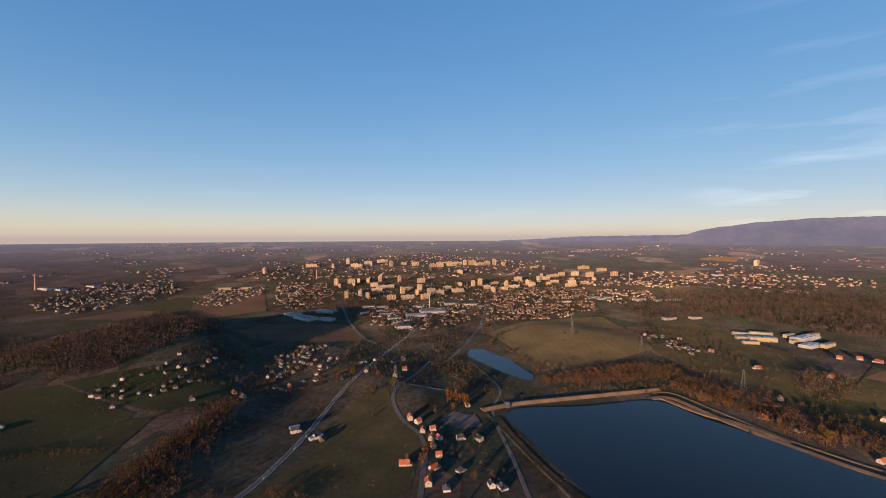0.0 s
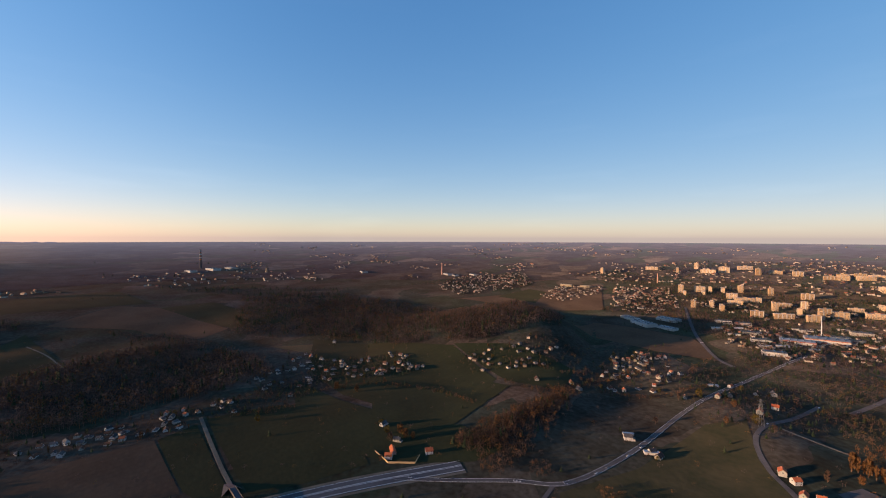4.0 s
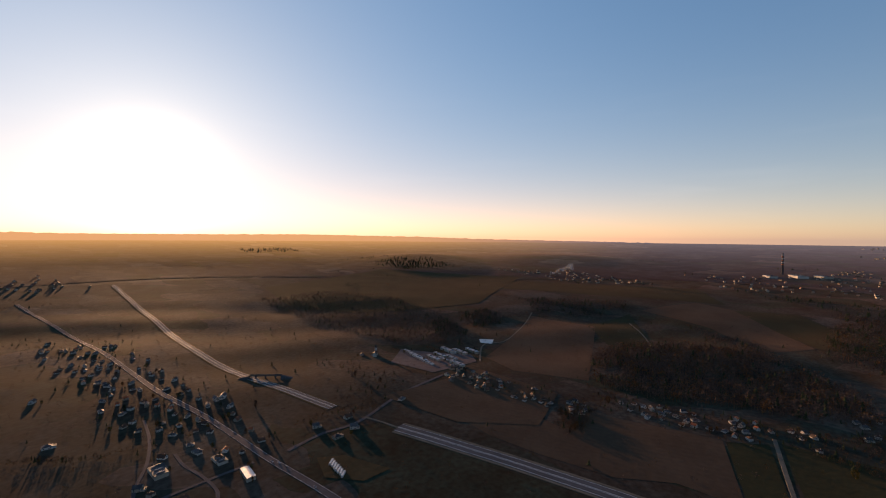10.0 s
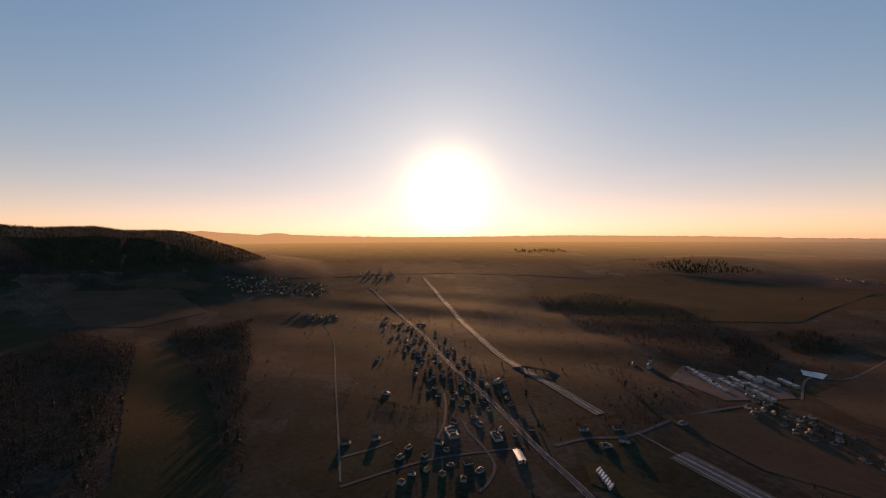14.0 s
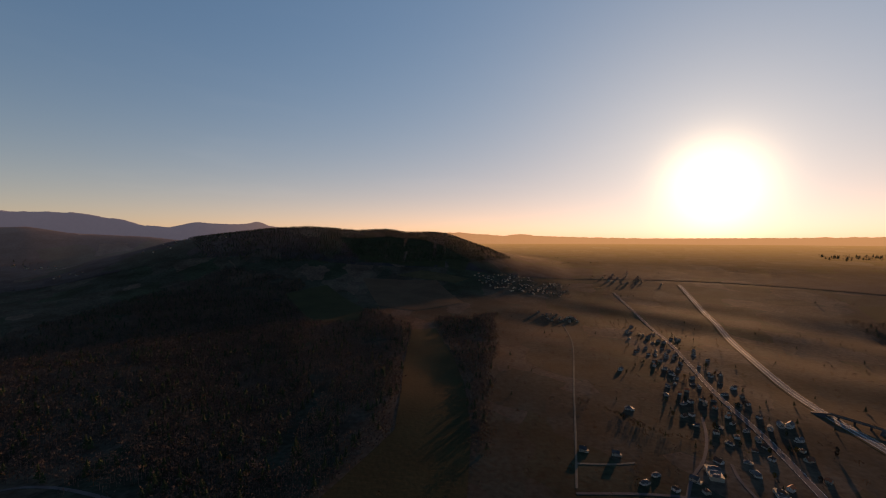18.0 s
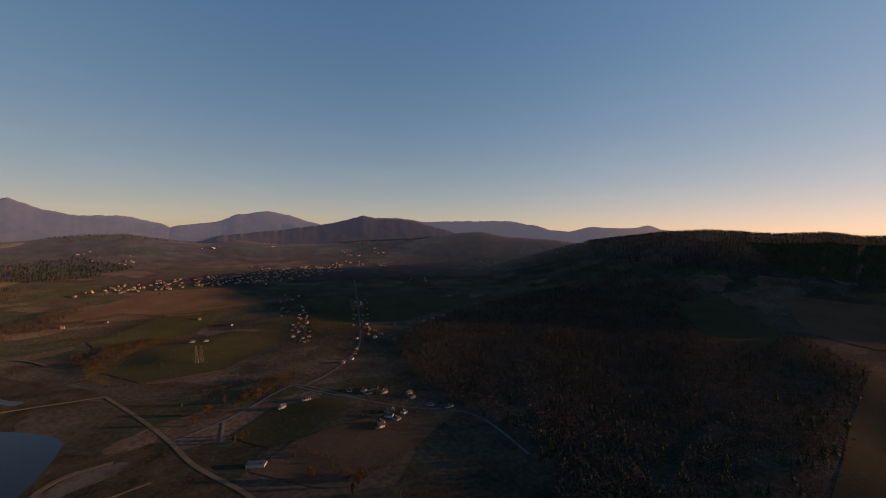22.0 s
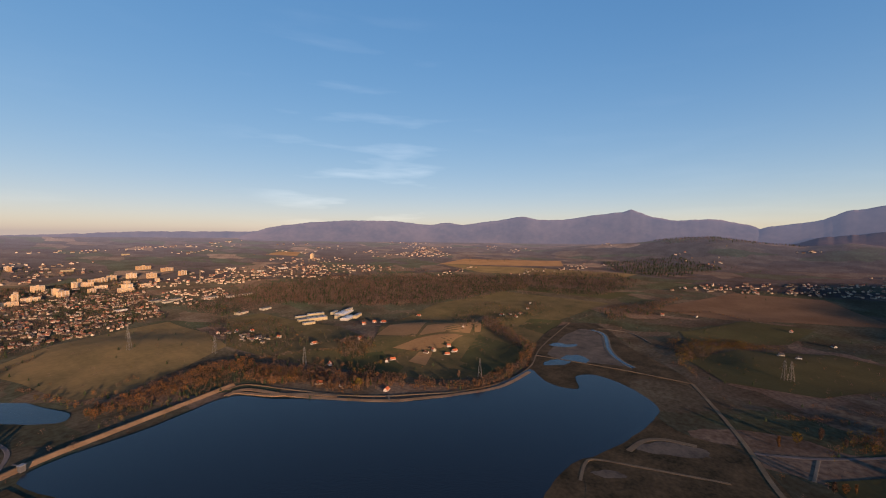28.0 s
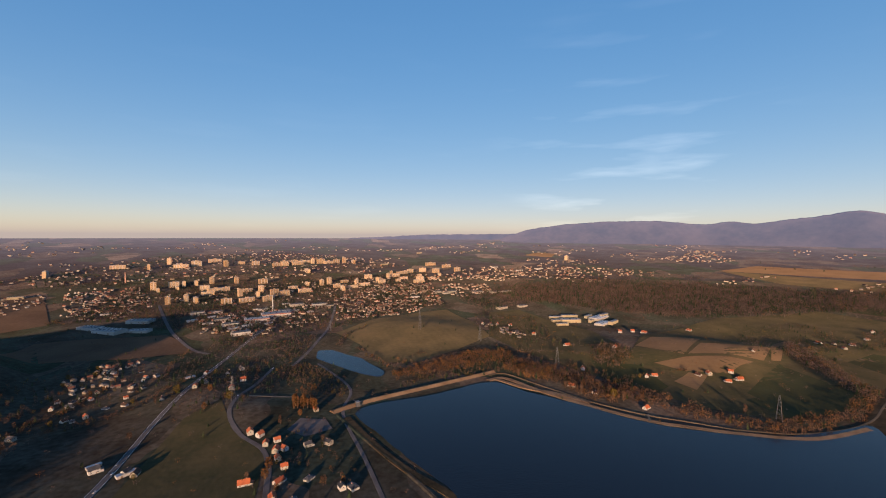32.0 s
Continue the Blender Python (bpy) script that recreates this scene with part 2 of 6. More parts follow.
M_BROWN_FAR = mat("far_brown_roof", (0.039, 0.023, 0.016), (0.117, 0.058, 0.036), 0.02, 0.8, 2, island=0.7)
M_GREY_FAR = mat("far_grey_roof", (0.024, 0.024, 0.027), (0.090, 0.084, 0.084), 0.02, 0.7, 2, island=0.7)
M_DARK = mat("window_glass", (0.03, 0.035, 0.045), (0.06, 0.07, 0.085), 0.3, 0.12, 1, spec=0.6)
M_DOOR = mat("painted_door", (0.1, 0.06, 0.035), (0.2, 0.12, 0.07), 0.3, 0.6, 3)
# far land: bluish and purplish haze is put into these base colours
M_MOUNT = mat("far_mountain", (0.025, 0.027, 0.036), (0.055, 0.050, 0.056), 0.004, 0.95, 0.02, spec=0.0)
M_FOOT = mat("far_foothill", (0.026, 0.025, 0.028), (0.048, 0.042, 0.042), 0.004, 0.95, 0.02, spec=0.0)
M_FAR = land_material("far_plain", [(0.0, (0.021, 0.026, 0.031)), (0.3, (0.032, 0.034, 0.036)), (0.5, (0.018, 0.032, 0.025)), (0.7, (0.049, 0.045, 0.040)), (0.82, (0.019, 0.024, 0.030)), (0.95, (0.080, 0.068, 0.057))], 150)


def haze_glow(m, cool, warm):
    """Makes far land glow in place of lit evening air before it, warmer towards the sun."""
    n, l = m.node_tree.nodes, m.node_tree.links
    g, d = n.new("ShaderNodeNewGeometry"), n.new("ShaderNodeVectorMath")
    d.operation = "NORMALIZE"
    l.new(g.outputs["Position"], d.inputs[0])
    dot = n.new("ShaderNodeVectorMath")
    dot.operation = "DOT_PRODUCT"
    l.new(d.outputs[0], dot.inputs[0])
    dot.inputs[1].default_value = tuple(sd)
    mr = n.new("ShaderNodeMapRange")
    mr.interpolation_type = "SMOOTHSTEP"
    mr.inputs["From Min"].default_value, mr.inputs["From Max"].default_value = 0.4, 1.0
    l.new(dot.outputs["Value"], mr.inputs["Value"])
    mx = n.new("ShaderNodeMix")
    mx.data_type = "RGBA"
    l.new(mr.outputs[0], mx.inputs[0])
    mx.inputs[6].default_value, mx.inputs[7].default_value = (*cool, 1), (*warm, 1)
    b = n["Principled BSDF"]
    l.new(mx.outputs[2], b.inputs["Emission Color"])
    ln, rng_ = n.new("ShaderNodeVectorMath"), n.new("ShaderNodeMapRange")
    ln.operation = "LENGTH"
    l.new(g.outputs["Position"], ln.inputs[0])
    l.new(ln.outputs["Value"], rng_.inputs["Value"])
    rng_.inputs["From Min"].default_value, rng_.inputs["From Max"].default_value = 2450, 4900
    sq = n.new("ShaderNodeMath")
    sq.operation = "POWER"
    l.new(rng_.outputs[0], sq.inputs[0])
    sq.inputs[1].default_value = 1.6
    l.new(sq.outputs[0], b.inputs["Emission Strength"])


# land gives off no light; this emission stands in for haze
haze_glow(M_FAR, (0.054, 0.053, 0.070), (0.33, 0.175, 0.066))
haze_glow(M_MOUNT, (0.056, 0.058, 0.088), (0.40, 0.21, 0.10))
haze_glow(M_FOOT, (0.024, 0.026, 0.044), (0.07, 0.045, 0.034))
M_STEEL = mat("steel", (0.105, 0.105, 0.105), (0.158, 0.158, 0.158), 0.5, 0.5, 3, metal=0.6)
M_BRICK = mat("chimney_brick", (0.35, 0.2, 0.14), (0.5, 0.32, 0.24), 0.1, 0.85, 1)


M_WATER = bpy.data.materials.new("lake_water")
M_WATER.use_nodes = True
_n, _l = M_WATER.node_tree.nodes, M_WATER.node_tree.links
_b = _n["Principled BSDF"]
_b.inputs["Base Color"].default_value = (0.012, 0.012, 0.015, 1)
_b.inputs["Roughness"].default_value = 0.14
_b.inputs["IOR"].default_value = 1.33
_b.inputs["Specular IOR Level"].default_value = 0.34
_g, _t, _p = _n.new("ShaderNodeNewGeometry"), _n.new("ShaderNodeTexNoise"), _n.new("ShaderNodeBump")
_t.inputs["Scale"].default_value, _t.inputs["Detail"].default_value = 0.4, 4
_p.inputs["Strength"].default_value, _p.inputs["Distance"].default_value = 1.0, 0.3
_l.new(_g.outputs["Position"], _t.inputs["Vector"])
_l.new(_t.outputs["Fac"], _p.inputs["Height"])
_l.new(_p.outputs["Normal"], _b.inputs["Normal"])


# ---- land ----
def polar(az, r):
    a = radians(az)
    return -math.sin(a) * r, math.cos(a) * r


# bumps of the land: azimuth, distance, height, half-width along and across the line of sight
HILLS = [
    (303, 1150, 20, 150, 170), (313, 1080, 14, 130, 130), (342, 1250, 16, 130, 130), (293, 1350, 18, 130, 130), 
    (118, 3300, 40, 200, 260), (100, 3400, 35, 200, 330), (104, 1870, 16, 300, 320), (88, 2060, 18, 280, 320),
]
# crest lines of the wooded hill and of the foothills: distance, half-width, then azimuth and height along the crest
CRESTS = [
    (1240, 150, [(24.5, 0), (27, 34), (29, 62), (32, 79), (37, 80), (42, 66), (47, 36), (55, 0)]),
    (3000, 420, [(166, 0), (172, 42), (175.8, 100), (178.3, 148), (181.3, 205), (183, 236), (184.5, 246), (188.4, 243), (191, 266), (195, 256), (197.7, 268), (201.5, 281), (206, 267), (209.5, 243), (213.4, 214), (217, 180), (221, 110), (226, 30), (229, 0)]),
    (3800, 270, [(204, 0), (212, 100), (216, 128), (219, 154), (225.5, 178), (228.6, 220), (231.7, 207), (234, 175), (238, 139), (245, 114), (250.8, 86), (256, 72), (260.1, 110), (264, 78), (267.9, 102), (271.8, 140), (275.5, 126), (280, 87), (285, 60), (292, 0)]),
]
HX = [(*polar(a, r), h, s, c, radians(a)) for a, r, h, s, c in HILLS]


def hz(x, y):
    """Height of the land; takes numbers or arrays."""
    r = np.hypot(x, y)
    z = 249 * np.clip((r - 1500) / 3400, 0, 2) ** 1.15
    top = z * 0
    for hx, hy, h, sa, sc, a in HX:
        dx, dy = x - hx, y - hy
        u = -math.sin(a) * dx + math.cos(a) * dy
        v = math.cos(a) * dx + math.sin(a) * dy
        top = top + (h * np.exp(-0.5 * ((u / sa) ** 2 + (v / sc) ** 2))) ** 5
    az = np.degrees(np.arctan2(-x, y)) % 360
    for cr, cs, line in CRESTS:
        top = top + (np.interp(az, [p[0] for p in line], [p[1] for p in line]) * np.exp(-0.5 * ((r - cr) / cs) ** 2)) ** 5
    # long gentle swells of the land, none by the lake, the pond and the new road
    pd = np.hypot(x - 130, y - 950)
    ease = lambda d, a, b: np.clip((d - a) / (b - a), 0, 1) ** 2 * (3 - 2 * np.clip((d - a) / (b - a), 0, 1))
    shore = ease(np.hypot(x - 420, y - 350), 450, 600) * ease(np.hypot(x - 780, y - 180), 330, 470) * ease(np.hypot(x - 1150, y - 330), 270, 390)
    calm = shore * ease(pd, 130, 300) * ease(r, 430, 800) * (1 - ease(r, 1500, 2300))
    swell = np.sin(x / 83 + 0.8 * np.sin(y / 140)) * np.cos(y / 97 + 1.1) + 0.7 * np.sin(x / 171 - y / 133 + 2.0) + 0.5 * np.sin((x + 0.7 * y) / 61 + 0.4)
    return z + shore * top ** 0.2 + 3.2 * calm * (swell + 1.0)


def mesh_of(name, verts, faces, material):
    me = bpy.data.meshes.new(name)
    me.from_pydata([tuple(map(float, v)) for v in verts], [], faces)
    me.materials.append(material)
    return me


def ground_sheet():
    na = 480
    rs = [0.0] + list(np.geomspace(25, 4950, 190))
    verts = [(0, 0, 0)]
    for r in rs[1:]:
        a = np.linspace(0, 2 * math.pi, na, endpoint=False)
        x, y = -np.sin(a) * r, np.cos(a) * r
        z = hz(x, y) - 14 * np.clip((r - 2650) / 100, 0, 1)  # goes under the far plain
        verts += list(zip(x, y, z))
    faces = [(0, 1 + i, 1 + (i + 1) % na) for i in range(na)]
    for k in range(len(rs) - 2):
        o, p = 1 + k * na, 1 + (k + 1) * na
        faces += [(o + i, p + i, p + (i + 1) % na, o + (i + 1) % na) for i in range(na)]
    me = mesh_of("ground", verts, faces, M_GROUND)
    me.polygons.foreach_set("use_smooth", [True] * len(me.polygons))
    tagged(new("ground", me), "olive and brown winter meadow land", "ground", kind="structure")


ground_sheet()


def far_plain():
    na, rs = 480, np.linspace(2500, 4950, 60)
    a = np.linspace(0, 2 * math.pi, na, endpoint=False)
    verts = []
    for k, r in enumerate(rs):
        rr = r + 120 * np.sin(a * 5 + 1) * (1 - k / 59)
        x, y = -np.sin(a) * rr, np.cos(a) * rr
        verts += list(zip(x, y, hz(x, y) + 1.0))
    faces = [(k * na + i, (k + 1) * na + i, (k + 1) * na + (i + 1) % na, k * na + (i + 1) % na) for k in range(59) for i in range(na)]
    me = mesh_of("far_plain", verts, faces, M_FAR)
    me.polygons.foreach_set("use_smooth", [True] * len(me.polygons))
    tagged(new("far_plain", me), "far patchwork of fields with purplish haze painted in", "ground", kind="structure")


far_plain()


def smooth_loop(pts, per=6, closed=True, wob=0.0):
    """A Catmull-Rom curve through a few corners, with a little wander."""
    n = len(pts)
    out = []
    rng = random.Random(n)
    for i in range(n if closed else n - 1):
        g = (lambda k: pts[k % n]) if closed else (lambda k: pts[min(max(k, 0), n - 1)])
        p0, p1, p2, p3 = (Vector(g(i + d)) for d in (-1, 0, 1, 2))
        for s in range(per):
            t = s / per
            q = 0.5 * (2 * p1 + (p2 - p0) * t + (2 * p0 - 5 * p1 + 4 * p2 - p3) * t * t + (3 * p1 - p0 - 3 * p2 + p3) * t ** 3)
            out.append((q.x + rng.uniform(-wob, wob), q.y + rng.uniform(-wob, wob)))
    if not closed:
        out.append(tuple(pts[-1]))
    return out


def sheet(name, pts, material, lift, label, category, kind="structure", cell=None, flat=None):
    """A piece of land cover laid over the ground."""
    bm = bmesh.new()
    f = bm.faces.new([bm.verts.new((x, y, 0)) for x, y in pts])
    bmesh.ops.triangulate(bm, faces=[f])
    xs, ys = [p[0] for p in pts], [p[1] for p in pts]
    r = math.hypot(sum(xs) / len(xs), sum(ys) / len(ys))
    step = cell or max(12, r / 85)
    if flat is None:
        for k, (lo, hi) in enumerate(((min(xs), max(xs)), (min(ys), max(ys)))):
            v = lo + step
            while v < hi:
                no = (1, 0, 0) if k == 0 else (0, 1, 0)
                bmesh.ops.bisect_plane(bm, geom=bm.verts[:] + bm.edges[:] + bm.faces[:], plane_co=(v, v, 0), plane_no=no)
                v += step
    for v in bm.verts:
        v.co.z = (float(hz(v.co.x, v.co.y)) if flat is None else flat) + lift + math.hypot(v.co.x, v.co.y) * 0.0003
    bm.normal_update()
    for f in bm.faces:
        if f.normal.z < 0:
            f.normal_flip()
    me = bpy.data.meshes.new(name)
    bm.to_mesh(me)
    bm.free()
    me.materials.append(material)
    return tagged(new(name, me), label, category, kind=kind)


def ribbon(name, pts, width, material, lift, label, category, kind="structure", per=8, off=0.0, tilt=0.0):
    line = smooth_loop(pts, per, closed=False)
    verts, faces = [], []
    for i, p in enumerate(line):
        a, b = line[max(i - 1, 0)], line[min(i + 1, len(line) - 1)]
        d = Vector((b[0] - a[0], b[1] - a[1])).normalized()
        nx, ny = -d.y, d.x
        r = math.hypot(*p)
        for s in (off - width / 2, off + width / 2):
            x, y = p[0] + nx * s, p[1] + ny * s
            verts.append((x, y, float(hz(x, y)) + lift * 0.4 + r * 0.0003 + (tilt if s > off else 0)))
        for s in (off - width / 2 - 0.4, off + width / 2 + 0.4):
            x, y = p[0] + nx * s, p[1] + ny * s
            verts.append((x, y, float(hz(x, y)) - 0.3))
    for i in range(len(line) - 1):
        o = 4 * i
        faces += [(o, o + 4, o + 5, o + 1), (o + 2, o + 6, o + 4, o), (o + 1, o + 5, o + 7, o + 3)]
    faces = [f[::-1] for f in faces]
    return tagged(new(name, mesh_of(name, verts, faces, material)), label, category, kind=kind)


# fields, from far to near
FIELDS = [
    (M_GREEN, [(-2153, -1051), (-2276, -504), (-2310, 283), (-1946, 342), (-2011, -446), (-1846, -902)], "wide green winter crop field"),
    (M_PLOUGH, [(-1758, 37), (-1949, 238), (-1842, 375), (-1409, 450), (-1345, 350), (-1580, 235)], "pale ploughed field on a rise"),
    (M_GREEN, [(-1851, 351), (-1868, 541), (-1381, 662), (-1405, 460)], "green crop field beside ploughed land"),
    (M_PLOUGH, [(-976, -330), (-1141, -322), (-1504, -335), (-1425, -105), (-896, -77), (-895, -236)], "brown ploughed field beside a pale lane"),
    (M_GREEN, [(-1438, -138), (-1699, -6), (-1287, 58), (-1159, -32)], "dark green crop strip on a rise"),
    (M_DRY, [(-1134, 469), (-1006, 625), (-808, 694), (-686, 730), (-715, 615), (-896, 524)], "tan meadow above the village"),
    (M_PLOUGH, [(-742, -64), (-720, 87), (-711, 125), (-553, 122), (-573, 54), (-553, -16), (-568, -111), (-588, -190), (-636, -284), (-737, -237), (-668, -102)], "brown ploughed field beside the motorway"),
    (M_GREEN, [(-710, 129), (-723, 183), (-506, 162), (-513, 134), (-555, 124)], "narrow green field beside a lane"),
    (M_GREEN, [(-732, 199), (-715, 296), (-649, 380), (-551, 354), (-448, 314), (-465, 240), (-493, 177)], "dark green crop field below the village"),
    (M_PLOUGH, [(-1272, 1393), (-929, 2122), (-693, 1612), (-886, 1458)], "brown field at the edge of the town"),
    (M_GREEN, [(-1175, 1557), (-1170, 1820), (-1061, 1800), (-963, 1541)], "green field at the edge of the town"),
    (M_PLOUGH, [(-613, 1195), (-627, 1380), (-338, 1416), (-217, 1198), (-361, 1154)], "dark ploughed field below the road"),
    (M_PAST, [(-237, 437), (-190, 553), (-157, 747), (-112, 805), (-81, 682), (-31, 601), (-35, 539), (-40, 475), (-137, 398), (-205, 378)], "olive pasture on a low rise between two roads"),
    (M_DRY, [(130, 1266), (279, 1425), (438, 1463), (571, 1479), (577, 1242), (540, 1048), (403, 968), (275, 918), (206, 938), (177, 1109)], "tan pasture on a rise above the pond"),
    (M_PAST, [(957, 907), (1401, 1001), (1794, 905), (1803, 407), (1430, 492), (996, 420), (750, 428), (675, 507), (652, 579), (779, 771)], "sunlit pasture above the lake shore"),
    (M_PAST, [(717, 1399), (839, 1393), (884, 1028), (782, 758), (636, 630), (579, 812), (536, 1048)], "olive pasture behind the shore trees"),
    (M_STUBBLE, [(838, 814), (952, 869), (1070, 809), (876, 704)], "pale tan stubble patch on the pasture"),
    (M_STUBBLE, [(886, 701), (1003, 758), (1184, 698), (1045, 632)], "pale tan stubble patch on the pasture"),
    (M_STUBBLE, [(788, 708), (867, 693), (1000, 626), (878, 597), (811, 651)], "pale tan stubble patch on the pasture"),
    (M_STUBBLE, [(743, 618), (813, 641), (835, 614), (743, 567)], "pale tan stubble patch on the pasture"),
    (M_STUBBLE, [(1228, 725), (1314, 741), (1098, 626), (1071, 631)], "pale tan stubble patch on the pasture"),
    (M_GREEN, [(819, 523), (1069, 614), (1034, 504), (925, 422), (791, 417)], "olive green meadow above the shore trees"),
    (M_GREEN, [(1248, 572), (1372, 577), (1428, 480), (1194, 448)], "bright green plot beside a farm"),
    (M_STUBBLE, [(2389, 1707), (2726, 1703), (3021, 1044), (2773, 937)], "long orange-brown stubble field"),
    (M_STUBBLE, [(1815, 2953), (2006, 3052), (2107, 2913), (1948, 2742)], "orange-brown stubble field"),
    (M_PLOUGH, [(1791, 252), (2289, -10), (2275, -317), (1851, -430), (1728, -32)], "large brown ploughed field"),
    (M_GREEN, [(1475, 126), (1728, -32), (1698, -219), (1513, -141), (1362, 98)], "green crop field beyond the lake"),
    (M_GREEN, [(1166, 83), (1346, -26), (1428, -219), (1307, -378), (1031, -148), (1028, 5)], "dark green field below the power line"),
    (M_GREEN, [(1931, -643), (1758, -757), (1200, -547), (1228, -401)], "dark green field beside the village road"),
    (M_GREEN, [(1739, -815), (1775, -1128), (1436, -1138), (1276, -744), (1357, -649)], "dark green field behind the houses"),
    (M_PLOUGH, [(564, -108), (610, -179), (619, -342), (560, -444), (496, -321), (478, -170)], "brown ploughed field below the hamlet"),
    (M_GREEN, [(678, -102), (751, -186), (740, -261), (671, -301), (610, -179), (612, -143)], "olive green field beside the lane"),
    # two green meadows whose dark colour also paints in shade on the land
    (M_GREEN, [(-1114, 589), (-928, 686), (-715, 763), (-517, 683), (-494, 525), (-541, 438), (-674, 414), (-870, 443)], "green meadow below the wood, shade put into its green"),
    (M_GREEN, [(-816, 389), (-648, 397), (-505, 433), (-432, 480), (-342, 474), (-351, 417), (-422, 340), (-578, 273)], "green meadow in the hollow, shade put into its green"),
    (M_GREEN, [(-646, 463), (-607, 647), (-476, 671), (-442, 472), (-440, 353), (-525, 372)], "dark green meadow beside the farm"),
    (M_GREEN, [(-721, 769), (-583, 856), (-433, 857), (-390, 722), (-496, 689)], "dull green pasture among houses"),
    (M_GREEN, [(781, 501), (997, 502), (1105, 466), (971, 410), (765, 411)], "green meadow behind the shore trees"),
    (M_GREEN, [(672, 782), (754, 714), (706, 599), (652, 579), (620, 681)], "green meadow behind the shore trees"),
    (M_DRY, [(2389, 1707), (2605, 1062), (2674, 454), (2518, 498), (2242, 1284)], "tan strip of far pasture"),
    (M_GREEN, [(1850, 1390), (2021, 823), (2065, 378), (1901, 429), (1857, 937)], "thin green crop strip beyond the wood"),
    (M_GREEN, [(-1481, -1656), (-2336, -1512), (-2428, -609), (-1627, -580), (-1270, -942), (-1238, -1240)], "wide green crop plain towards the sun"),
    (M_PLOUGH, [(-633, -408), (-874, -309), (-802, -125), (-657, -130), (-605, -251)], "brown ploughed field beyond the motorway"),
    (M_GREEN, [(843, -2650), (352, -2793), (-19, -2581), (15, -2381), (606, -2374)], "pale green field below the wooded hill"),
    (M_GREEN, [(178, -1310), (103, -1347), (34, -1022), (4, -821), (-6, -611), (0, -470), (170, -460), (112, -624), (126, -767), (154, -991)], "dark green meadow between two woods"),
    (M_GREEN, [(838, -1836), (700, -2018), (422, -1656), (383, -1436), (547, -1412)], "green clearing in the wood"),
    (M_PAST, [(393, -2239), (263, -2328), (-14, -2262), (61, -2166), (272, -2212)], "thin pale green field below the hill"),
    (M_PLOUGH, [(552, -2159), (161, -2187), (12, -1798), (209, -1650), (375, -1721)], "grey-brown field below the wooded hill"),
]
for i, (m, p, lab) in enumerate(FIELDS):
    sheet("field", p, m, 0.04 + 0.011 * i, lab, "field")

# lake, pond, mud and shores
MUD = [(877, 375), (1114, 443), (1339, 460), (1444, 367), (1190, 216), (1007, 71), (713, -30), (513, -96), (409, -87), (342, 142), (432, 174), (715, 289)]
sheet("lake_mud", smooth_loop(MUD, 5, wob=2), M_MUD, 0.7, "dark drained lake bed of cracked mud", "mud flat", flat=0.0)
LAKE = [(109, 700), (256, 719), (382, 741), (426, 670), (480, 589), (533, 498), (603, 434), (694, 386), (805, 368), (860, 359), (802, 297), (806, 239), (873, 264), (910, 230), (873, 157), (806, 99), (742, 97), (646, 117), (575, 143), (542, 161), (488, 170), (434, 166), (367, 153), (181, 350), (179, 429), (152, 510), (129, 591)]
sheet("lake", smooth_loop(LAKE, 5, wob=1), M_WATER, 0.95, "calm dark blue reservoir water", "lake", cell=60, flat=0.0)
POND = [(62, 1036), (72, 1094), (92, 1120), (123, 1114), (149, 1042), (174, 950), (194, 880), (180, 850), (154, 868), (126, 910), (96, 962), (72, 1005)]
sheet("pond", smooth_loop(POND, 3, wob=0.8), M_WATER, 0.9, "small pale blue pond reflecting the sky", "pond", flat=0.0)

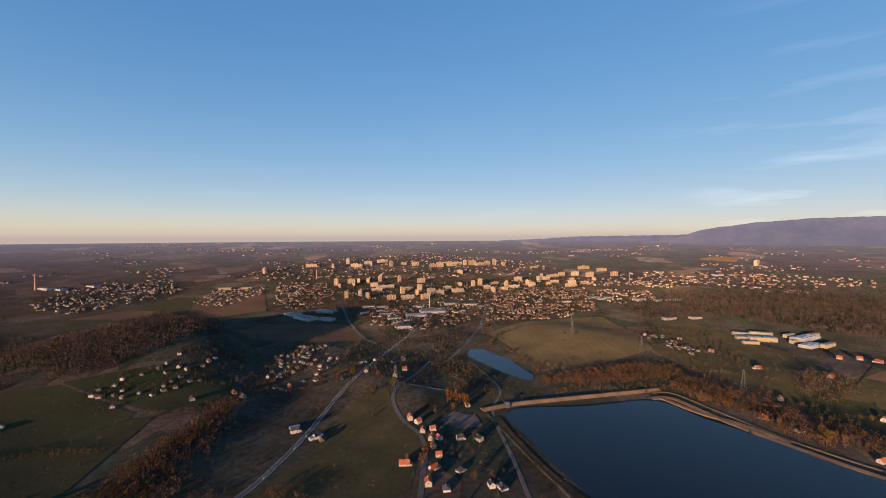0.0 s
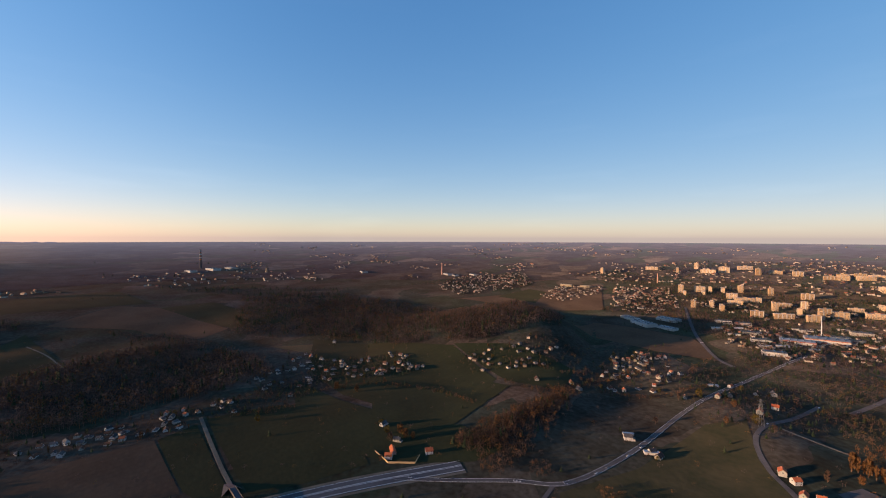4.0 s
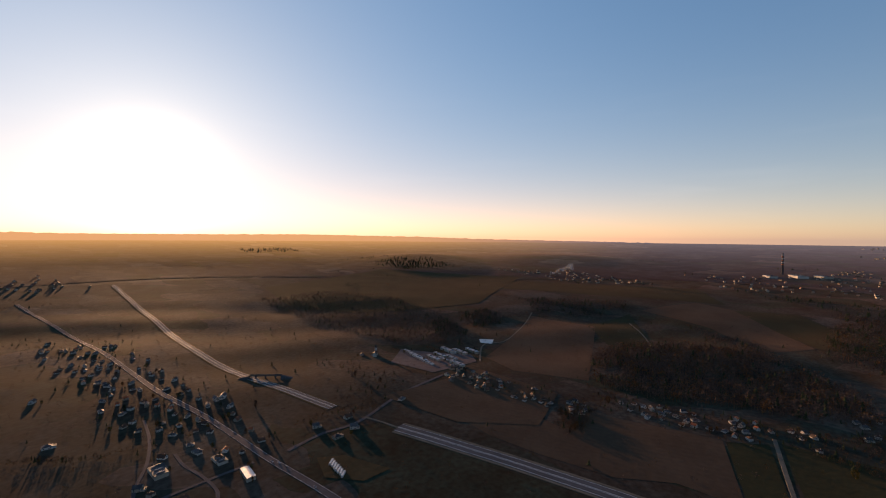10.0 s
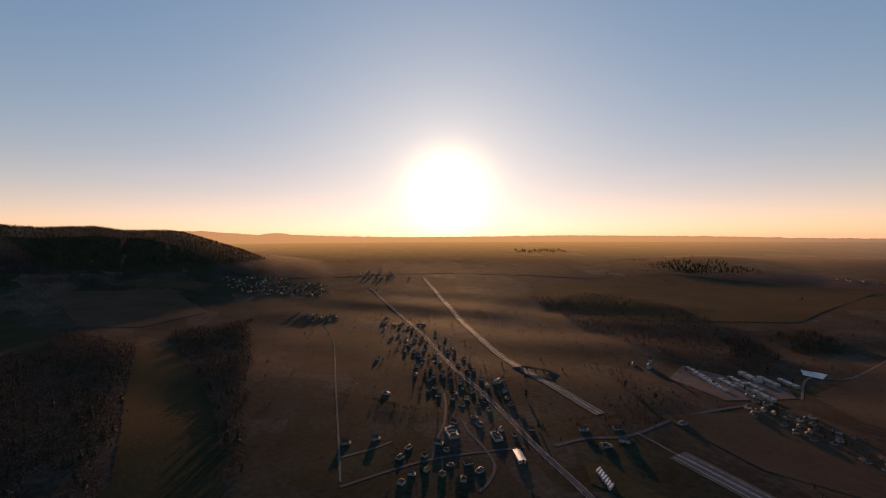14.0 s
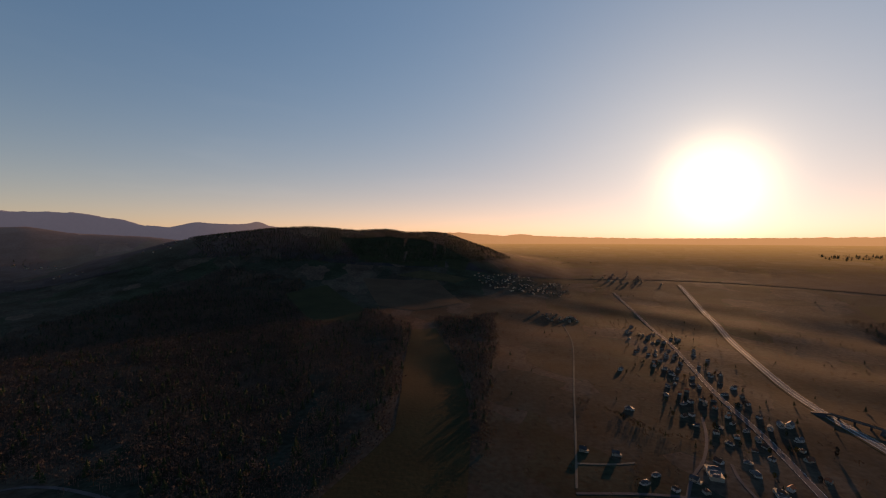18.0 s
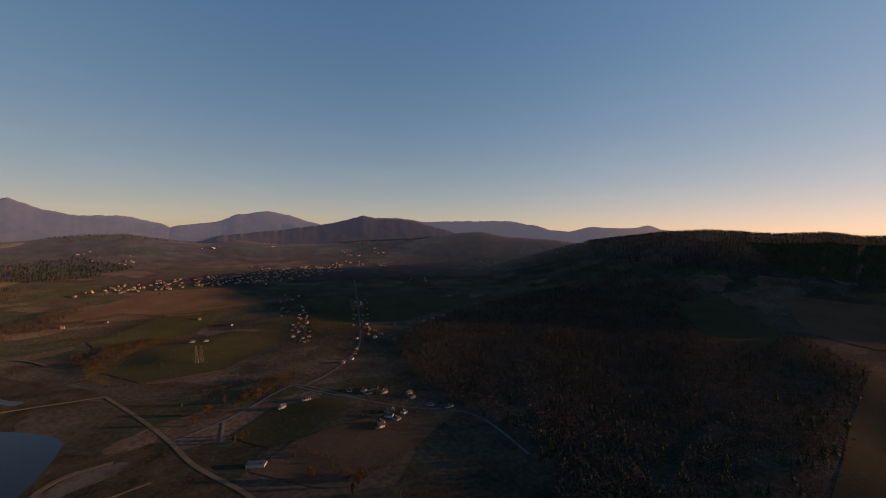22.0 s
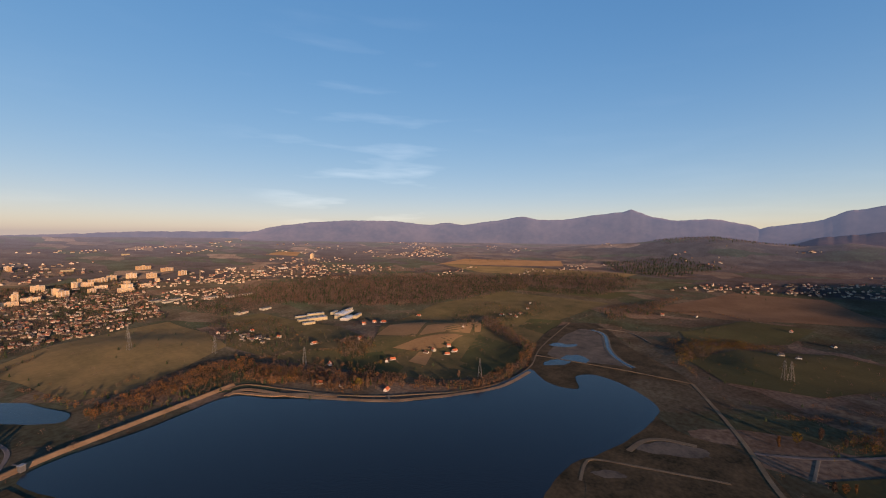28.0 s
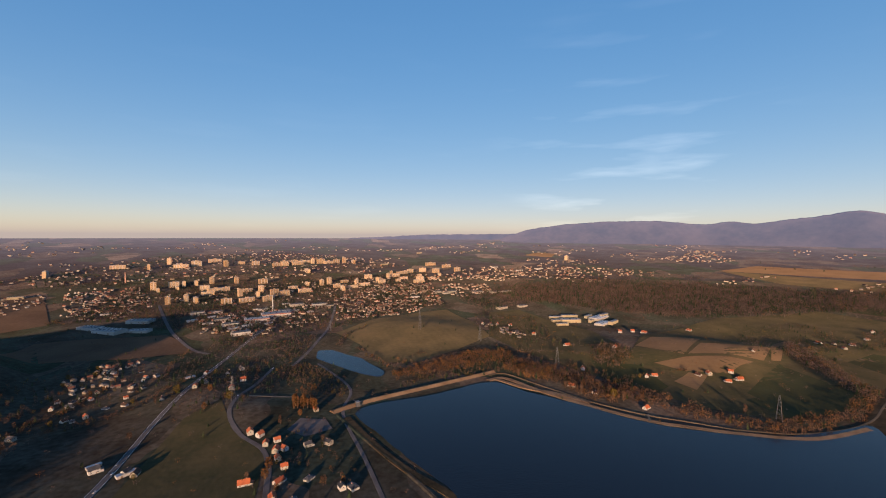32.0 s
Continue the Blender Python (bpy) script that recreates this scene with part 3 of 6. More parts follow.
# roads and lanes
ROADS = [
    ("road", [(-398, 318), (-344, 366), (-292, 416), (-253, 444), (-236, 470), (-222, 520), (-208, 610), (-196, 761), (-173, 924), (-134, 1145), (-70, 1377)], 8.0, M_ASPH, 0.6, "grey two-lane main road with traffic lines"),
    ("road", [(-28, 448), (-26, 526), (-26, 567), (-37, 618), (-68, 665), (-91, 734), (-88, 803), (-61, 886), (-34, 987)], 6.5, M_ASPH, 0.55, "grey curving side road between houses"),
    ("road", [(99, 447), (94, 545), (84, 696), (111, 800), (83, 922), (62, 986)], 5.0, M_ASPH, 0.5, "narrow grey road behind the dam"),
    ("road", [(7, 986), (73, 1173), (126, 1400), (175, 1684)], 8.0, M_ASPH, 0.6, "grey road running into the town"),
    ("road", [(-465, 1849), (-351, 1500), (-249, 1245), (-189, 1170)], 9.0, M_ASPH, 0.6, "grey link road at the edge of the town"),
    ("lane", [(-71, 815), (-28, 803), (16, 790)], 4.0, M_LANE, 0.5, "pale gravel lane"),
    ("road", [(-713, -2049), (-601, -1343), (-521, -990), (-471, -790), (-443, -623), (-400, -448), (-380, -350), (-366, -290), (-345, -228)], 10.0, M_ASPH, 0.6, "long straight two-lane main road"),
    ("lane", [(-335, -1459), (-298, -1182), (-215, -838), (-169, -647), (-132, -497)], 2.8, M_LANE, 0.5, "narrow pale field lane"),
    ("lane", [(-744, 194), (-590, 175), (-511, 167), (-433, 158)], 5.0, M_LANE, 0.6, "narrow grey lane towards the overpass"),
    ("lane", [(-1536, -339), (-1260, -323), (-1133, -328), (-1076, -370), (-936, -330)], 4.0, M_LANE, 0.5, "white gravel field track"),
    ("lane", [(-1549, -5), (-1387, 35), (-1234, 56)], 4.0, M_LANE, 0.5, "white gravel field track"),
    ("road", [(-802, -366), (-659, -388), (-537, -392), (-479, -420), (-423, -430)], 6.0, M_ASPH, 0.5, "village road towards the junction"),
    ("lane", [(-552, -392), (-548, -351), (-541, -305)], 4.0, M_LANE, 0.5, "dirt track to the motorway end"),
    ("lane", [(974, 58), (833, 8), (717, -28), (615, -54), (515, -96), (445, -110)], 6.5, M_SAND, 3.0, "wide pale service track beside the drained lake"),
    ("causeway", [(971, 394), (978, 276), (981, 177), (974, 58)], 4.0, M_SAND, 4.0, "narrow stony causeway across the lake end"),
    ("lane", [(709, -30), (749, -110), (829, -216), (836, -254), (750, -300), (690, -325)], 4.5, M_ASPH, 0.6, "narrow grey road past the hamlet"),
    ("lane", [(828, -247), (727, -302), (629, -370), (564, -441), (500, -455), (385, -433)], 4.5, M_ASPH, 0.6, "narrow grey road past the wood"),
    ("lane", [(2269, -1005), (1197, -553), (930, -385), (824, -258)], 5.0, M_ASPH, 0.6, "straight village road"),
    ("lane", [(671, -91), (740, -104)], 3.5, M_LANE, 0.6, "short pale track"),
    ("lane", [(-256, -487), (-282, -526), (-320, -570), (-360, -635), (-393, -707)], 4.0, M_ASPH, 0.5, "narrow lane between village houses"),
    ("lane", [(-350, -560), (-338, -524), (-332, -477), (-319, -433), (-293, -408), (-269, -396)], 4.0, M_ASPH, 0.55, "curved village lane past the roadside hall"),
    ("lane", [(-146, -553), (-193, -553), (-225, -558)], 4.0, M_LANE, 0.5, "short lane to a farmyard"),
    ("lane", [(-250, 445), (-246, 420), (-240, 380), (-232, 330)], 5.0, M_ASPH, 0.5, "short slip road joining the main road"),
    ("lane", [(-383, -449), (-250, -487), (-129, -487)], 4.5, M_ASPH, 0.5, "narrow village road"),
]
for nm, p, w, m, z, lab in ROADS:
    ribbon(nm, p, w, m, z, lab, "road")
MWAY = [[(-545, -325), (-539, -225), (-528, -111), (-498, 60), (-435, 244), (-358, 398)],
        [(-1108, -2215), (-851, -1471), (-692, -1030), (-611, -738), (-585, -588), (-561, -465)]]
for line in MWAY:
    wide_road = 1.0 if line is MWAY[0] else 0.72
    ribbon("motorway_base", line, 24 * wide_road, M_ASPH, 0.3, "bare earth strip of an unfinished motorway", "earthwork")
    for o in (-6, 6):
        ribbon("carriageway", line, 9 * wide_road, M_CONC, 0.8, "pale unfinished motorway carriageway", "motorway", off=o * wide_road)


# ---- far mountains ----
def ridge(r, line, label, seed, depth=420, material=None, rugged=0.3):
    """A range as a strip of relief; its summits and saddles are azimuth and height in degrees."""
    rows, step = 17, 0.16
    verts, faces = [], []
    az0, az1 = line[0][0], line[-1][0]
    n = int((az1 - az0) / step)
    for i in range(n + 1):
        az = az0 + (az1 - az0) * i / n
        k = max(j for j in range(len(line) - 1) if line[j][0] <= az + 1e-6)
        (a, e), (b, f) = line[k], line[k + 1]
        t = (az - a) / (b - a)
        el = e + (f - e) * (0.5 * t + 0.5 * t * t * (3 - 2 * t))
        el += 0.07 * noise.noise((az * 0.9, seed, 0)) + 0.05 * noise.noise((az * 2.3, seed, 3)) + 0.025 * noise.noise((az * 7, seed, 5))
        top = EYE + r * math.tan(radians(el))
        base = float(hz(*polar(az, r - depth))) - 12
        top = max(top, base)
        for k in range(rows):
            s = k / (rows - 1)
            rough = (noise.noise((az * 0.35 + s * 0.9, s * 2.2, seed)) * 0.2 + noise.noise((az * 0.9 - s * 1.6, s * 5, seed + 9)) * 0.08) * math.sin(math.pi * s) * rugged
            z = base + (top - base) * max(0, s ** 1.2 + rough)
            verts.append((*polar(az, r - depth * (1 - s)), z))
        verts.append((*polar(az, r + 60), base))
    rows += 1
    for i in range(n):
        for k in range(rows - 1):
            o = i * rows + k
            faces.append((o, o + rows, o + rows + 1, o + 1))
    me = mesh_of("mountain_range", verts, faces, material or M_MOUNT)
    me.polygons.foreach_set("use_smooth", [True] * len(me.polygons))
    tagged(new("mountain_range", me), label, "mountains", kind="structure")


# the blue and purple of the ranges is haze put into colour and emission
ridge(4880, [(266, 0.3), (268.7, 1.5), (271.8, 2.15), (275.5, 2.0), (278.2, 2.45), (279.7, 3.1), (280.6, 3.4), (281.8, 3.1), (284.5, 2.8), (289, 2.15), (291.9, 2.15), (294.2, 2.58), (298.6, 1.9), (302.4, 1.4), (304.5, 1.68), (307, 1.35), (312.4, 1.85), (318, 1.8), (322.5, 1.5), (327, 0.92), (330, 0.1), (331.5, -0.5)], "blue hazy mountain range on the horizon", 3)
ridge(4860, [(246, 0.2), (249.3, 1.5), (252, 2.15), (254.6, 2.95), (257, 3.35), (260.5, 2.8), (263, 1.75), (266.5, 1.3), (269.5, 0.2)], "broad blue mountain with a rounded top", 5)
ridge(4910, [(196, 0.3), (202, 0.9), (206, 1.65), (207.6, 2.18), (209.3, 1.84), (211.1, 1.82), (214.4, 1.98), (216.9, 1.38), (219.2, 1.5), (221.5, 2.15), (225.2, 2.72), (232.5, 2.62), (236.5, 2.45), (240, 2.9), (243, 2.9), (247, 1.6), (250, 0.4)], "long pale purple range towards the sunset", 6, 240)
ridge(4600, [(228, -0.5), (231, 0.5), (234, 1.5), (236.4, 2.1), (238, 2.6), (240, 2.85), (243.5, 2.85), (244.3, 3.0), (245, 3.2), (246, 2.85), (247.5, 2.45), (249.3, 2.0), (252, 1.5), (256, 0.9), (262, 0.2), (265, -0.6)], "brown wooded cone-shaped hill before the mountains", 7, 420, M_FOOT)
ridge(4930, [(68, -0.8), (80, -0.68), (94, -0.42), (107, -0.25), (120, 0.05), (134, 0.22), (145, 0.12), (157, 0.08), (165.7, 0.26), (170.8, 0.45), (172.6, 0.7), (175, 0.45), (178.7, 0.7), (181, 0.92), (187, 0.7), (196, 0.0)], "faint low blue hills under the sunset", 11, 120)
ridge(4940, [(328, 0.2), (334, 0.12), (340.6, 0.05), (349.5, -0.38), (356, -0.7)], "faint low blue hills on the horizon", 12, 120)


# ---- helpers for things ----
def part(name, bm, material, parent, label=""):
    me = bpy.data.meshes.new(name)
    bm.to_mesh(me)
    bm.free()
    me.materials.append(material)
    ob = new(name, me)
    ob.parent = parent
    return tagged(ob, label)


def box(bm, x0, y0, z0, x1, y1, z1):
    v = [bm.verts.new(p) for p in ((x0, y0, z0), (x1, y0, z0), (x1, y1, z0), (x0, y1, z0), (x0, y0, z1), (x1, y0, z1), (x1, y1, z1), (x0, y1, z1))]
    for f in ((3, 2, 1, 0), (4, 5, 6, 7), (0, 1, 5, 4), (1, 2, 6, 5), (2, 3, 7, 6), (3, 0, 4, 7)):
        bm.faces.new([v[i] for i in f])
    return bm


def boxes(*bs):
    bm = bmesh.new()
    for b in bs:
        box(bm, *b)
    return bm


def tube(bm, p, q, r0, r1, n=6):
    p, q = Vector(p), Vector(q)
    m = (q - p).to_track_quat("Z", "Y").to_matrix()
    a = [bm.verts.new(p + m @ Vector((math.cos(k * 2 * math.pi / n) * r0, math.sin(k * 2 * math.pi / n) * r0, 0))) for k in range(n)]
    b = [bm.verts.new(q + m @ Vector((math.cos(k * 2 * math.pi / n) * r1, math.sin(k * 2 * math.pi / n) * r1, 0))) for k in range(n)]
    for k in range(n):
        bm.faces.new((a[k], a[(k + 1) % n], b[(k + 1) % n], b[k]))
    bm.faces.new(b)
    return bm


def inside(px, py, poly):
    """Which of the points lie in the polygon."""
    res = np.zeros(len(px), bool)
    n = len(poly)
    for i in range(n):
        (x1, y1), (x2, y2) = poly[i], poly[(i + 1) % n]
        if y1 == y2:
            continue
        hit = ((y1 > py) != (y2 > py)) & (px < (x2 - x1) * (py - y1) / (y2 - y1) + x1)
        res ^= hit
    return res


def near_line(px, py, line):
    """Distance of the points from a line."""
    d = np.full(len(px), 1e9)
    for (x1, y1), (x2, y2) in zip(line, line[1:]):
        dx, dy = x2 - x1, y2 - y1
        t = np.clip(((px - x1) * dx + (py - y1) * dy) / (dx * dx + dy * dy + 1e-9), 0, 1)
        d = np.minimum(d, np.hypot(px - x1 - t * dx, py - y1 - t * dy))
    return d


WATER = [smooth_loop(LAKE, 5), smooth_loop(POND, 4), MUD]
LINES = [(smooth_loop(p, 4, closed=False), w) for _, p, w, *_ in ROADS] + [(ln, 34) for ln in MWAY]


def free(px, py, margin):
    """Which of the points keep off water and roads."""
    ok = np.ones(len(px), bool)
    for w in WATER:
        ok &= ~inside(px, py, w)
    for ln, w in LINES:
        d = w / 2 + margin
        lx, ly = [p[0] for p in ln], [p[1] for p in ln]
        k = np.flatnonzero((px > min(lx) - d) & (px < max(lx) + d) & (py > min(ly) - d) & (py < max(ly) + d))
        if len(k):
            ok[k] &= near_line(px[k], py[k], ln) > d
    return ok


# ---- woods ----
def twig_tree(seed, twigs, spread=0.3, low=0.25, lean=0.6):
    """Points and triangles of one bare tree of height 1: a trunk, and twigs as slim slanting blades."""
    rng = np.random.default_rng(seed)
    v, f = [], []
    for k in range(3):
        a = k * 2.094
        v.append((0.022 * math.cos(a), 0.022 * math.sin(a), 0))
    v.append((0, 0, 0.8))
    f += [(0, 1, 3), (1, 2, 3), (2, 0, 3)]
    for _ in range(twigs):
        z = low + (1 - low) * rng.random() ** 0.8
        rad = spread * math.sqrt(max(0.05, 1 - ((z - 0.58) / 0.46) ** 2)) * math.sqrt(rng.random())
        a = rng.random() * 6.283
        c = np.array((rad * math.cos(a), rad * math.sin(a), z - 0.06))
        d = np.array((math.cos(a) * lean, math.sin(a) * lean, 1.0)) + rng.normal(0, 0.35, 3)
        d /= np.linalg.norm(d)
        s = np.cross(d, rng.normal(0, 1, 3))
        s /= np.linalg.norm(s)
        ln, wd = rng.uniform(0.10, 0.2), rng.uniform(0.025, 0.06)
        o = len(v)
        v += [c - s * wd, c + s * wd, c + d * ln]
        f.append((o, o + 1, o + 2))
    return np.array(v), np.array(f)


def fir_tree(seed):
    """Points and triangles of one fir of height 1: drooping tiers of ragged triangles."""
    rng = np.random.default_rng(seed)
    v, f = [(0.02, 0, 0), (-0.01, 0.017, 0), (-0.01, -0.017, 0), (0, 0, 0.6)], [(0, 1, 3), (1, 2, 3), (2, 0, 3)]
    for k in range(5):
        z, r = 0.18 + 0.155 * k, 0.2 * (1 - k / 5.6)
        for j in range(5):
            a = j * 1.2566 + k * 0.7 + rng.uniform(-0.2, 0.2)
            rr = r * rng.uniform(0.75, 1.2)
            o = len(v)
            v += [(0, 0, z + 0.2), (rr * math.cos(a - 0.5), rr * math.sin(a - 0.5), z), (rr * math.cos(a + 0.5), rr * math.sin(a + 0.5), z)]
            f.append((o, o + 1, o + 2))
    return np.array(v), np.array(f)


CLEARINGS = [[(178, -1310), (103, -1347), (34, -1022), (4, -821), (-6, -611), (0, -480), (170, -470), (112, -624), (126, -767), (154, -991)],
             [(838, -1836), (700, -2018), (422, -1656), (383, -1436), (547, -1412)], [(384, -2063), (204, -2196), (19, -1919), (31, -1712), (271, -1560)]]
CLEARINGS.append([(236, -500), (256, -640), (280, -855), (296, -853), (280, -636), (258, -508)])
BARE = [twig_tree(k, 30) for k in range(6)]
THIN = [twig_tree(20 + k, 15, 0.36) for k in range(5)]
FIRS = [fir_tree(40 + k) for k in range(4)]


def wood(poly, gap, tall, label, fir=0.08, rust=0.1, willow=0.0, seed=1, name="woodland", margin=3):
    """Very many trees of one wood in one mesh."""
    rng = np.random.default_rng(seed)
    xs, ys = np.array([p[0] for p in poly]), np.array([p[1] for p in poly])
    gx, gy = np.meshgrid(np.arange(xs.min(), xs.max(), gap), np.arange(ys.min(), ys.max(), gap))
    px = gx.ravel() + rng.uniform(-0.5, 0.5, gx.size) * gap
    py = gy.ravel() + rng.uniform(-0.5, 0.5, gx.size) * gap
    sway = np.array([noise.noise_vector((x / 55, y / 55, seed + 0.5))[:2] for x, y in zip(px, py)]).reshape(-1, 2) * min(26, gap * 2.6)
    k = inside(px + rng.normal(0, gap * 0.5, px.size) + sway[:, 0], py + rng.normal(0, gap * 0.5, px.size) + sway[:, 1], poly)
    patch = np.array([noise.noise((x / 70, y / 70, seed)) for x, y in zip(px, py)])
    k &= free(px, py, margin) & (patch > -0.42)
    for c in CLEARINGS:
        k &= ~inside(px, py, c)
    px, py, patch = px[k], py[k], patch[k]
    pz = hz(px, py) - 0.3
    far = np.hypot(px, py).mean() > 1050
    V, F, I, o = [], [], [], 0
    for x, y, z, pt in zip(px, py, pz, patch):
        u = rng.random()
        if u < fir * (1 + 3 * max(pt, 0)):
            (v, f), mi, h = FIRS[rng.integers(4)], 1, tall * rng.uniform(0.8, 1.35)
        else:
            (v, f), h = (THIN if far else BARE)[rng.integers(5)], tall * rng.uniform(0.6, 1.15)
            u = rng.random()
            mi = 2 if u < rust else 3 if u < rust + willow else 0
        a = rng.random() * 6.283
        w = h * rng.uniform(0.85, 1.3) * (1.35 if far else 1.0)
        c, s = math.cos(a) * w, math.sin(a) * w
        V.append(np.stack((v[:, 0] * c - v[:, 1] * s + x, v[:, 0] * s + v[:, 1] * c + y, v[:, 2] * h + z), -1))
        F.append(f + o)
        I.append(np.full(len(f), mi))
        o += len(v)
    if not V:
        return
    V, F, I = np.concatenate(V), np.concatenate(F), np.concatenate(I)
    me = bpy.data.meshes.new(name)
    me.vertices.add(len(V))
    me.vertices.foreach_set("co", V.ravel())
    me.loops.add(len(F) * 3)
    me.loops.foreach_set("vertex_index", F.ravel())
    me.polygons.add(len(F))
    me.polygons.foreach_set("loop_start", np.arange(0, len(F) * 3, 3))
    me.polygons.foreach_set("loop_total", np.full(len(F), 3))
    me.polygons.foreach_set("material_index", I)
    me.update()
    me.validate()
    # far woods take the twig colour that has haze painted in
    for m in (M_WOOD_HAZED if far else M_WOOD, M_FIR, M_RUST, M_WILLOW):
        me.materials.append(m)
    tagged(new(name, me), label, "woodland", kind="stuff")


def strip(line, width):
    """A closed outline of that width round a line."""
    a, b = [], []
    for i, p in enumerate(line):
        q, r = line[max(i - 1, 0)], line[min(i + 1, len(line) - 1)]
        d = Vector((r[0] - q[0], r[1] - q[1])).normalized()
        a.append((p[0] - d.y * width / 2, p[1] + d.x * width / 2))
        b.append((p[0] + d.y * width / 2, p[1] - d.x * width / 2))
    return a + b[::-1]


